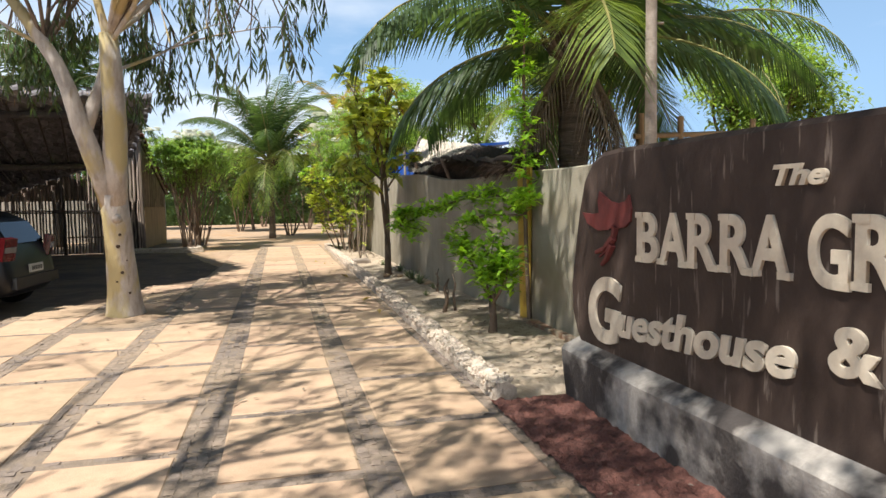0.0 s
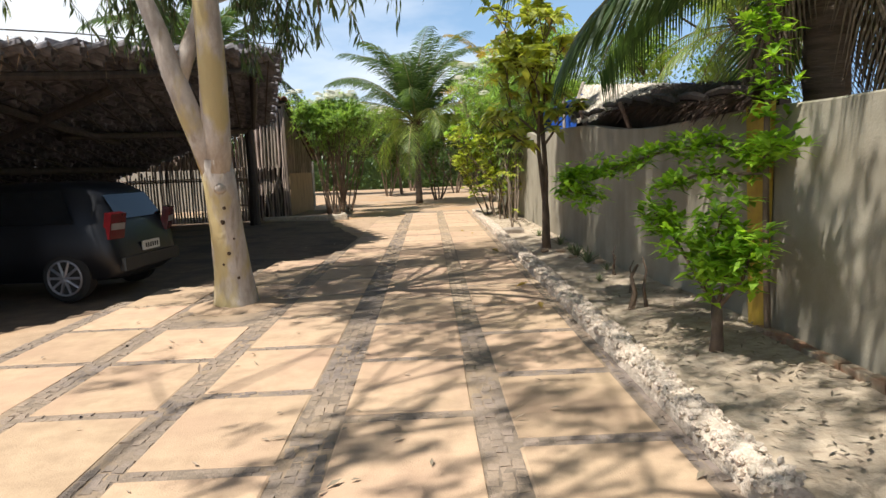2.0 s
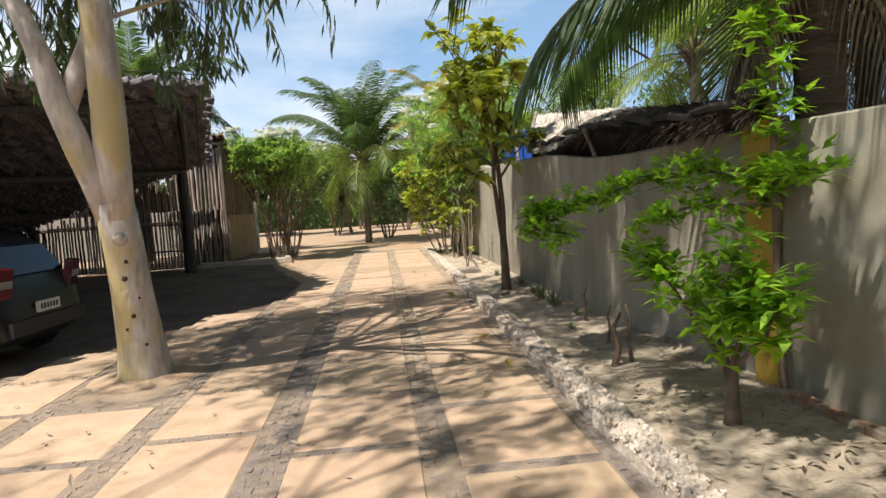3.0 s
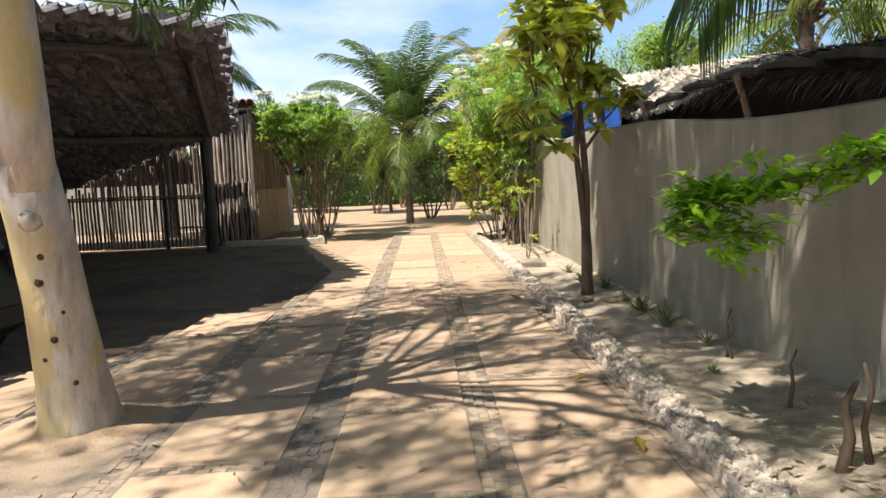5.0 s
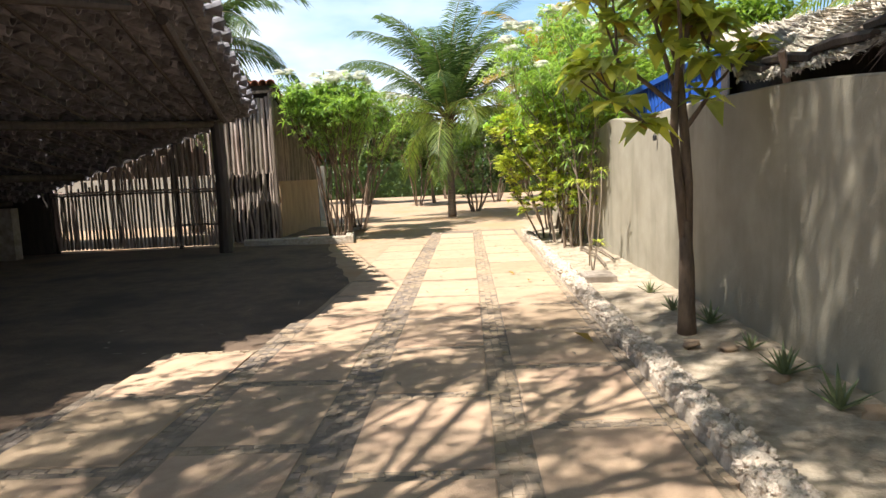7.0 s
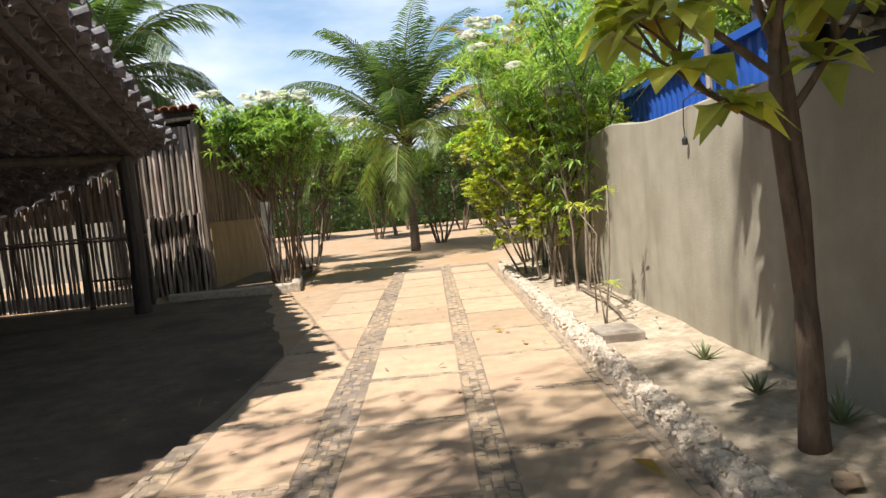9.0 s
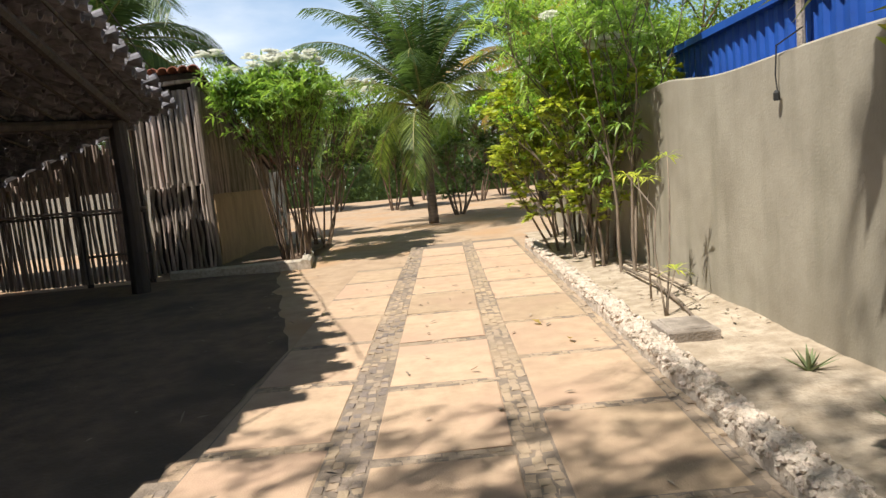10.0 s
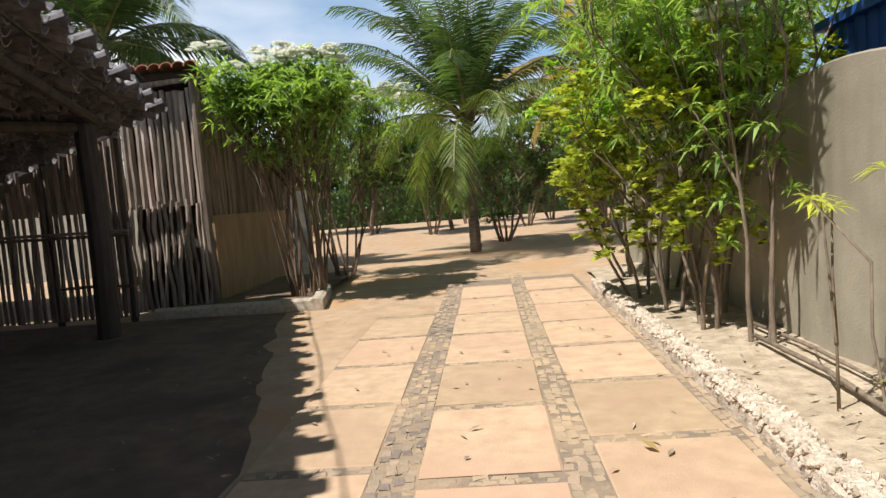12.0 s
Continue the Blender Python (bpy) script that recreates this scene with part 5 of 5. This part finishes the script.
for k in range(5200):
    u, v = rng.random(), rng.random() ** 0.8
    p = roof_at(u, v) + Vector((0, 0, rng.uniform(0.0, 0.05)))
    q = roof_at(u - rng.uniform(-0.03, 0.05), max(-0.06, v - rng.uniform(0.12, 0.3))) + Vector((0, 0, rng.uniform(0.0, 0.05)))
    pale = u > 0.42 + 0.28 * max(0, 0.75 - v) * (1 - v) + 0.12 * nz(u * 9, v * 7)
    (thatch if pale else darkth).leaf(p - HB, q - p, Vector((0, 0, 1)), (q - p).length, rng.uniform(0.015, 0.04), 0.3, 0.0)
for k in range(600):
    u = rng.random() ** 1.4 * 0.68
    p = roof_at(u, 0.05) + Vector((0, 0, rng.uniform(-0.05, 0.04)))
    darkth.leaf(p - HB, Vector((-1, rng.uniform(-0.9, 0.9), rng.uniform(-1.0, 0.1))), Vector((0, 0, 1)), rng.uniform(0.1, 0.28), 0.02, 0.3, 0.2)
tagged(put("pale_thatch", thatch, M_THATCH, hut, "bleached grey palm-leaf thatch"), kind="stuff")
tagged(put("dark_thatch", darkth, M_DARKTHATCH, hut, "dark brown thatch, partly standing for the hut's shaded opening"), kind="stuff")
for k in range(9):
    a = roof_at(0.04 + 0.11 * k, 0.03) + Vector((0, 0, 0.05))
    b = roof_at(0.15 + 0.11 * k, 0.06 + 0.03 * (k % 3)) + Vector((0, 0, 0.08))
    s = Shape()
    s.tube([a - HB, (a + b) / 2 - HB + Vector((0, 0, 0.02)), b - HB], [0.035, 0.04, 0.03], 6)
    put("eave_pole", s, M_POST, hut)
s = Shape()
s.tube([roof_at(1, 0) - HB + Vector((0, 0, 0.05)), roof_at(1, 1) - HB + Vector((0, 0, 0.05))], 0.035, 6)
put("verge_pole", s, M_CONC, hut)
s = Shape()
s.box(Vector((3.2, 8.0, -0.05)) - HB, Vector((3.3, 14.2, 1.95)) - HB)
s.box(Vector((3.3, 14.1, -0.05)) - HB, Vector((4.2, 14.2, 2.2)) - HB)
for k in range(12):
    q0, q1 = roof_at(k / 12, 0.45), roof_at((k + 1) / 12, 0.45)
    s.poly([q0 - HB, q1 - HB, Vector((q1.x, q1.y, 0)) - HB, Vector((q0.x, q0.y, 0)) - HB])
q0, q1, q2 = roof_at(1, 0.32), roof_at(1, 0.45), roof_at(1, 0.98)
s.poly([q0 - HB, q2 - HB, Vector((q2.x, q2.y, 0)) - HB, Vector((q0.x, q0.y, 0)) - HB])
put("hut_wall", s, M_POST, hut)
for p0, p1 in (((2.8, 10.9, 1.86), (2.62, 10.75, 2.2)), ((2.78, 13.2, 2.0), (2.63, 13.0, 2.28))):
    s = Shape()
    s.tube([Vector(p0) - HB, Vector(p1) - HB], 0.028, 6)
    put("prop", s, M_STICK, hut)

blue = thing("blue_shed", (3.9, 18.3, 0), "blue corrugated metal shed showing above the wall", "shed")
BB = Vector((3.9, 18.3, 0))
s = Shape()
n = 150
for k in range(n + 1):
    y = 15.9 + 4.55 * k / n
    x = 3.34 + 0.018 * (1 if (k // 3) % 2 else -1)
    s.v.extend([(x - BB.x, y - BB.y, 0.0), (x - BB.x, y - BB.y, 2.74)])
for k in range(n):
    s.f.append((2 * k, 2 * k + 1, 2 * k + 3, 2 * k + 2))
put("side_sheet", s, M_BLUE, blue, "bright blue corrugated sheet")
s = Shape()
s.box(Vector((3.25, 15.6, 2.72)) - BB, Vector((3.42, 20.55, 2.80)) - BB)
put("roof_trim", s, M_BLUE, blue)
s = Shape()
s.box(Vector((3.3, 15.6, 0.0)) - BB, Vector((5.5, 20.5, 0.06)) - BB, Matrix.Translation((0, 0, 2.77)) @ pose(0, 0, 0, 0, -4, 0))
s.box(Vector((3.36, 20.4, 0)) - BB, Vector((5.4, 20.45, 2.74)) - BB)
s.box(Vector((5.35, 15.7, 0)) - BB, Vector((5.4, 20.4, 2.74)) - BB)
put("roof_sheet", s, M_BLUE, blue)
s = Shape()
s.tube([Vector((3.2, 17.1, 2.0)) - BB, Vector((3.2, 17.1, 2.9)) - BB], 0.035, 8)
put("post", s, M_CONC, blue, "pale post against the blue sheet")

# ---- small things along the wall ----
cable = thing("wall_socket", (2.68, 16.45, 1.83), "black lamp socket hanging on its cable on the wall", "socket")
s = Shape()
s.tube([(0, -0.35, 0.42), (-0.01, 0, 0.36), (-0.015, 0.02, 0.15), (-0.015, 0, 0.03)], 0.006, 5)
put("wire", s, M_BLACK, cable)
s = Shape()
s.tube([(-0.02, 0, 0.04), (-0.02, 0, 0.02), (-0.02, 0, -0.03), (-0.02, 0, -0.035)], [0.012, 0.024, 0.024, 0.018], 10)
put("socket", s, M_BLACK, cable)

board = Shape()
board.v = [(0, -0.02, -0.03), (0, 0.24, -0.03), (0, 0.40, 1.84), (0, -0.04, 1.84), (0.03, -0.02, -0.03), (0.03, 0.24, -0.03), (0.03, 0.40, 1.84), (0.03, -0.04, 1.84)]
board.f = [(3, 2, 1, 0), (4, 5, 6, 7), (0, 1, 5, 4), (1, 2, 6, 5), (2, 3, 7, 6), (3, 0, 4, 7)]
tagged(put("yellow_board", board, M_YELLOW, m=pose(2.885, 7.6, 0.06, 0, 1.0, 0)), "weathered yellow-painted board leaning on the wall", "board")

pole = thing("light_pole", (3.25, 5.45, 0), "slim grey concrete pole behind the sign", "pole")
s = Shape()
s.tube([(0, 0, -0.05), (0, 0, 3.0), (0, 0, 6.5)], [0.06, 0.05, 0.042], 10)
put("shaft", s, M_CONC, pole, smooth=True)
s = Shape()
s.tube([(0.0, 0, 3.05), (0.12, 0, 3.05)], 0.012, 6)
put("bracket", s, M_CONC, pole)

frame_ = thing("timber_frame", (5.5, 9, 0), "bare timber posts and rail behind the wall", "frame")
for x, h in ((-0.29, 2.75), (0.36, 2.72), (1.6, 2.7)):
    s = Shape()
    s.tube([(x, 0, -0.05), (x, 0, h)], [0.05, 0.045], 7)
    put("timber_post", s, M_PLY, frame_)
s = Shape()
s.tube([(-0.4, 0, 2.42), (1.8, 0, 2.5)], 0.04, 7)
put("timber_rail", s, M_PLY, frame_)

bricks = thing("brick_course", (2.86, 6.6, 0), "single course of orange bricks at the wall's foot", "bricks")
brick = bevelled((-0.045, -0.105, -0.05), (0.045, 0.105, 0.05), 0.006).mesh("brick", M_BRICK)
for k in range(11):
    put("brick", brick, None, bricks, m=pose(rng.uniform(-0.01, 0.01), -1.4 + k * 0.225, 0.065 + rng.uniform(-0.01, 0.01), rng.uniform(-2, 2), rng.uniform(-3, 3), rng.uniform(-4, 4)))


def aloe(at, size, seed, n=13):
    rg = random.Random(seed)
    t = thing("aloe", at, "spiky aloe rosette in the sandy bed", "aloe", "aloes in the bed")
    for k in range(n):
        a, el = k * 2.4, radians(25 + 55 * (k / n) + rg.uniform(-8, 8))
        d = Vector((math.cos(a) * math.cos(el), math.sin(a) * math.cos(el), math.sin(el)))
        side = Vector((-math.sin(a), math.cos(a), 0))
        s = Shape()
        w, ln = 0.018 * size / 0.25, size * rg.uniform(0.75, 1.15)
        up = side.cross(d) * -1
        prev = None
        for j in range(4):
            c = d * ln * j / 3 + Vector((0, 0, -0.1 * ln * (j / 3) ** 2))
            ww = w * (1, 0.95, 0.6, 0.08)[j]
            s.v.extend([tuple(c - side * ww), tuple(c + up * ww * 0.25), tuple(c + side * ww), tuple(c - up * ww * 0.6)])
        for j in range(3):
            for b in range(4):
                s.f.append((j * 4 + b, j * 4 + (b + 1) % 4, j * 4 + 4 + (b + 1) % 4, j * 4 + 4 + b))
        put("leaf", s, M_ALOE, t)
    return t


for k, (x, y, sz) in enumerate(((2.31, 14.58, 0.2), (2.46, 13.94, 0.24), (2.45, 13.06, 0.17), (2.41, 12.41, 0.27), (2.42, 11.75, 0.27), (2.34, 15.52, 0.2), (2.5, 11.0, 0.14), (2.2, 10.2, 0.12))):
    aloe((x, y, 0.055), sz, 200 + k)
for x, y, r in ((2.33, 12.3, 0.11), (2.05, 13.25, 0.1), (2.3, 13.1, 0.1), (2.55, 11.6, 0.12)):
    s = stone(random.Random(int(x * 100)), r)
    tagged(put("garden_stone", s, M_SAND, smooth=True, m=pose(x, y, 0.06) @ Matrix.Diagonal((1.1, 1.0, 0.5, 1))), "flattish tan stone lying in the bed", "stone", "stones in the bed")

# drain cover box
drain = thing("drain_box", (1.98, 16.72, 0.03), "low square concrete drain box with lid", "drain")
put("box", bevelled((-0.2, -0.24, -0.08), (0.2, 0.24, 0.09), 0.012), M_CONC, drain)
put("lid", bevelled((-0.15, -0.19, 0.088), (0.15, 0.19, 0.102), 0.008), M_CONC, drain)


# ---- plants of the bed ----
def along(name_thing, pts, radius, n, leaf, width, mt, rg, shape):
    """Leaves in whorls along a branch."""
    for k in range(n):
        t = rg.random() * (len(pts) - 1)
        i = min(int(t), len(pts) - 2)
        p = pts[i].lerp(pts[i + 1], t - i) + rnd_dir(rg) * radius * rg.random() ** 0.7
        rosette(shape, p, rnd_dir(rg, 0.0, 1.0), 6, leaf, width, rg, open_=0.85, droop=0.3)


rng = random.Random(33)
sap = thing("leafy_sapling", (2.27, 7.05, 0.04), "young shrub with a stout stem and bright green leaf clumps", "shrub")
s = Shape()
s.tube([(0, 0, -0.05), (0.01, 0, 0.15), (0.0, 0.0, 0.36)], [0.06, 0.042, 0.04], 9)
put("stem", s, M_STEM, sap, smooth=True)
branches = [[Vector((0, 0, 0.33)), Vector((0.0, -0.12, 0.55)), Vector((0.04, -0.2, 0.92))], [Vector((0, 0, 0.33)), Vector((-0.08, 0.3, 0.62)), Vector((-0.15, 0.62, 0.92)), Vector((-0.2, 0.8, 1.0))], [Vector((0, 0, 0.33)), Vector((-0.05, 0.05, 0.55)), Vector((-0.02, -0.15, 1.1))], [Vector((0, 0, 0.33)), Vector((0.05, -0.3, 0.6)), Vector((0.02, -0.5, 0.85))]]
lv = Shape()
for pts, rad, n in zip(branches, (0.27, 0.17, 0.22, 0.2), (80, 64, 50, 40)):
    s = Shape()
    s.tube(pts, [0.02] + [0.012] * (len(pts) - 2) + [0.005], 6)
    put("branch", s, M_STEM, sap)
    along("", pts[1:] if rad > 0.15 else pts, rad, n, 0.15, 0.058, M_BRIGHT, rng, lv)
put("foliage", lv, M_BRIGHT, sap, "glossy bright green leaves")

vine = thing("climbing_shrub", (2.86, 7.45, 0.04), "thin-stemmed shrub with long arching leafy branches on the wall", "shrub")
pathv = [Vector((0, 0, -0.04)), Vector((-0.03, 0.0, 0.7)), Vector((-0.08, -0.08, 1.4)), Vector((-0.1, -0.13, 2.1)), Vector((-0.11, -0.15, 2.8)), Vector((-0.1, -0.16, 3.5))]
s = Shape()
s.tube(pathv, [0.028, 0.026, 0.024, 0.022, 0.016, 0.006], 7)
put("stem", s, M_STEM, vine)
lv = Shape()
for pts, rad, n in (([Vector((-0.08, -0.08, 1.45)), Vector((-0.3, 0.5, 1.55)), Vector((-0.5, 1.05, 1.5)), Vector((-0.85, 1.5, 1.36)), Vector((-1.2, 1.85, 1.28))], 0.14, 210),
                    ([Vector((-1.2, 1.85, 1.28)), Vector((-1.22, 1.75, 1.15)), Vector((-1.0, 1.4, 1.1))], 0.19, 90),
                    ([Vector((-0.08, -0.06, 1.3)), Vector((-0.4, 0.4, 1.3)), Vector((-0.65, 0.8, 1.18))], 0.11, 60),
                    ([Vector((-0.08, -0.08, 1.45)), Vector((-0.25, -0.5, 1.5)), Vector((-0.35, -0.95, 1.48))], 0.12, 50), (pathv[2:], 0.2, 120)):
    s = Shape()
    s.tube(pts, [0.012] * (len(pts) - 1) + [0.004], 6)
    put("branch", s, M_STEM, vine)
    along("", pts, rad, n, 0.14, 0.05, M_BRIGHT, rng, lv)
put("foliage", lv, M_BRIGHT, vine, "bright green leaf whorls")

for x, y, h, r, lean in ((2.08, 8.57, 0.46, 0.026, 0.06), (2.27, 8.62, 0.52, 0.016, -0.03), (2.46, 10.57, 0.4, 0.012, 0.03), (2.5, 10.5, 0.34, 0.01, -0.05), (2.35, 9.5, 0.36, 0.012, 0.04)):
    t = thing("stump", (x, y, 0.03), "cut-back bare brown plant stump in the bed", "stump", "stumps in the bed")
    s = Shape()
    s.tube([(0, 0, -0.05), (lean, 0.02, h * 0.4), (lean * 0.3, 0, h * 0.75), (lean * 1.4, 0.01, h)], [r * 1.5, r, r * 0.75, r * 0.45], 7)
    put("stem", s, M_STEM, t, smooth=True)


def whorl_plant(at, stems, seed):
    """Bare forked stems, each ending in a whorl of long narrow leaves."""
    rg = random.Random(seed)
    t = thing("whorl_plant", at, "slender bare-stemmed plant with whorls of long lime leaves", "plant", "whorl plants in the bed")
    for pts in stems:
        pts = [Vector(p) for p in pts]
        s = Shape()
        s.tube(pts, [0.012] + [0.008] * (len(pts) - 2) + [0.006], 6)
        stem = put("stem", s, M_GREYSTEM, t, smooth=True)
        lv = Shape()
        for k in range(17):
            d = rnd_dir(rg, -0.1, 0.75)
            lv.leaf(pts[-1], d, Vector((0, 0, 1)), rg.uniform(0.14, 0.2), 0.024, 0.2, 0.45)
        put("whorl", lv, M_LIME, stem)
    return t


whorl_plant((2.02, 17.28, 0.04), [[(0, 0, -0.05), (0.03, 0.02, 0.18), (0.1, 0.0, 0.42)], [(0, 0, -0.05), (-0.02, 0.02, 0.2), (-0.04, 0.1, 0.6), (0.02, 0.2, 0.95), (-0.15, 0.45, 1.28)], [(0, 0.02, -0.05), (0.12, 0.2, 0.5), (0.2, 0.35, 1.0), (0.22, 0.4, 1.42)]], 301)
whorl_plant((2.1, 17.98, 0.04), [[(0, 0, -0.05), (0.0, 0, 0.4), (-0.02, 0.02, 0.85), (-0.06, 0.0, 1.25)], [(0, 0, 0.4), (0.04, 0.1, 0.8), (0.1, 0.2, 1.2)]], 302)

# cut branches left lying in the bed under the bushes
for pts, r in (([(2.28, 19.7, 0.12), (2.33, 18.6, 0.11), (2.25, 17.6, 0.1), (2.16, 16.95, 0.09)], 0.02), ([(2.45, 20.2, 0.12), (2.52, 19.2, 0.12), (2.5, 18.2, 0.11)], 0.018)):
    s = Shape()
    s.tube(pts, [r] * (len(pts) - 1) + [r * 0.6], 7)
    s.tube([pts[1], (pts[1][0] - 0.12, pts[1][1] - 0.35, 0.14)], [r * 0.5, r * 0.25], 5)
    tagged(put("fallen_branch", s, M_GREYSTEM, smooth=True), "cut grey-brown branch lying in the sandy bed", "branch", "branches in the bed")

# ---- leaf litter ----
rng = random.Random(55)
litter = Shape()
for k in range(900):
    if rng.random() < 0.7:
        x, y = rng.uniform(1.85, 2.88), rng.uniform(4.9, 9.5) if rng.random() < 0.7 else rng.uniform(16.5, 23)
        z = 0.075
    else:
        x, y, z = rng.uniform(-3.4, 1.45), rng.uniform(3, 24), 0.008
    litter.leaf(Vector((x, y, z)), Vector((rng.uniform(-1, 1), rng.uniform(-1, 1), 0.08)), Vector((0, 0, 1)), rng.uniform(0.04, 0.11), rng.uniform(0.012, 0.035), 0.4, -0.05)
tagged(put("leaf_litter", litter, M_DRYPALM), "scattered dry fallen leaves", "leaves", kind="stuff")
for x, y, sz in ((1.35, 13.6, 0.2), (1.2, 10.3, 0.16), (0.95, 17.6, 0.12), (1.1, 17.0, 0.12), (1.3, 9.0, 0.14)):
    s = Shape()
    s.leaf(Vector((0, 0, 0)), Vector((1, 0, 0.15)), Vector((0, 0, 1)), sz, sz * 0.5, 0.7, -0.15)
    tagged(put("fallen_leaf", s, M_YPALM, m=pose(x, y, 0.012, 0, 0, x * 900)), "large yellow-brown fallen leaf on the paving", "leaf", "fallen leaves")
# ---- paving: slabs, and strips of small cobbles between them ----
paving = thing("paving", (0, 0, 0), "drive of sandy slabs between strips of small grey cobbles", "road", kind="structure")
rng = random.Random(91)
s = Shape()
for x0, x1, y1 in ((-3.65, -2.55, 10.5), (-2.55, -1.62, 12.9), (-1.62, -1.42, 14.9), (-1.42, -0.64, 22.6), (-0.64, 1.5, 25.6)):
    s.box((x0, -2.0, -0.2), (x1, y1, -0.0075))
put("joint_bed", s, M_JOINT, paving)
strips = [(x0, x1, y0, y1) for x0, x1, y0, y1 in STRIPS] + [(1.55, 2.1, 3.02, 3.14)]
for x0, x1, first_y, pitch, y_end in COLUMNS:
    ys = [first_y + pitch * k for k in range(-7, 20) if -2.0 < first_y + pitch * k < y_end]
    for a, b in zip(ys, ys[1:]):
        w, d = x1 - x0, b - a - CROSS
        cx, cy = (x0 + x1) / 2, (a + b) / 2
        if abs(cx + 2.05) < 0.3 and abs(cy - 9.95) < 0.5:
            continue
        sl = bevelled((-w / 2 + 0.008, -d / 2 + 0.006, -0.06), (w / 2 - 0.008, d / 2 - 0.006, 0.0), 0.008)
        for q in range(len(sl.v)):
            vx, vy, vz = sl.v[q]
            sl.v[q] = (vx + rng.uniform(-0.008, 0.008), vy + rng.uniform(-0.008, 0.008), vz)
        put("slab", sl, M_SLAB, paving, m=pose(cx, cy, rng.uniform(-0.004, 0.003), rng.uniform(-0.2, 0.2), rng.uniform(-0.2, 0.2), 0))
    strips.extend([(x0 + 0.02, x1 - 0.02, a - CROSS / 2, a + CROSS / 2) for a in ys])


def cobble(w, d, rg):
    s = bevelled((-w / 2, -d / 2, -0.05), (w / 2, d / 2, 0.0), 0.009)
    for q in range(len(s.v)):
        x, y, z = s.v[q]
        s.v[q] = (x + rg.uniform(-0.12, 0.12) * w, y + rg.uniform(-0.12, 0.12) * d, z)
    return s


cob = [cobble(0.115, 0.085, rng).mesh("cobble", M_COBBLE) for k in range(8)]
joined, dusty, made = Shape(), Shape(), 0
for x0, x1, y0, y1 in strips:
    along = (y1 - y0) > (x1 - x0)
    across, length = ((x1 - x0), (y1 - y0)) if along else ((y1 - y0), (x1 - x0))
    n_a, n_l = max(1, round(across / 0.066)), max(1, round(length / 0.082))
    for j in range(n_l):
        for i in range(n_a):
            ca = (i + 0.5) * across / n_a + rng.uniform(-0.008, 0.008)
            cl = (j + 0.5 + (0.5 if i % 2 else 0) * 0.8) * length / n_l + rng.uniform(-0.01, 0.01)
            if cl > length:
                continue
            x, y = (x0 + ca, y0 + cl) if along else (x0 + cl, y0 + ca)
            m = pose(x, y, -0.004 + rng.uniform(-0.006, 0.004), rng.uniform(-3, 3), rng.uniform(-3, 3), rng.uniform(-9, 9) + (90 if along else 0)) @ Matrix.Diagonal((length / n_l / 0.113, across / n_a / 0.085, 1, 1))
            me = cob[rng.randrange(8)]
            if made < 295 and 3.2 < y < 6.6 and -1.7 < x < 1.6:
                put("cobble", me, None, paving, m=m)
                made += 1
            else:
                heap = dusty if x > 0.3 and y > 8.5 or not along and y > 9 or y > 12 and rng.random() < 0.5 else joined
                k = len(heap.v)
                heap.v.extend([tuple(m @ w.co) for w in me.vertices])
                heap.f.extend([tuple(k + c for c in p.vertices) for p in me.polygons])
tagged(put("cobbles", joined, M_COBBLE, paving, "small grey cobbles"), kind="stuff")
tagged(put("dusty_cobbles", dusty, M_DUSTYCOBBLE, paving, "sand-covered cobbles"), kind="stuff")
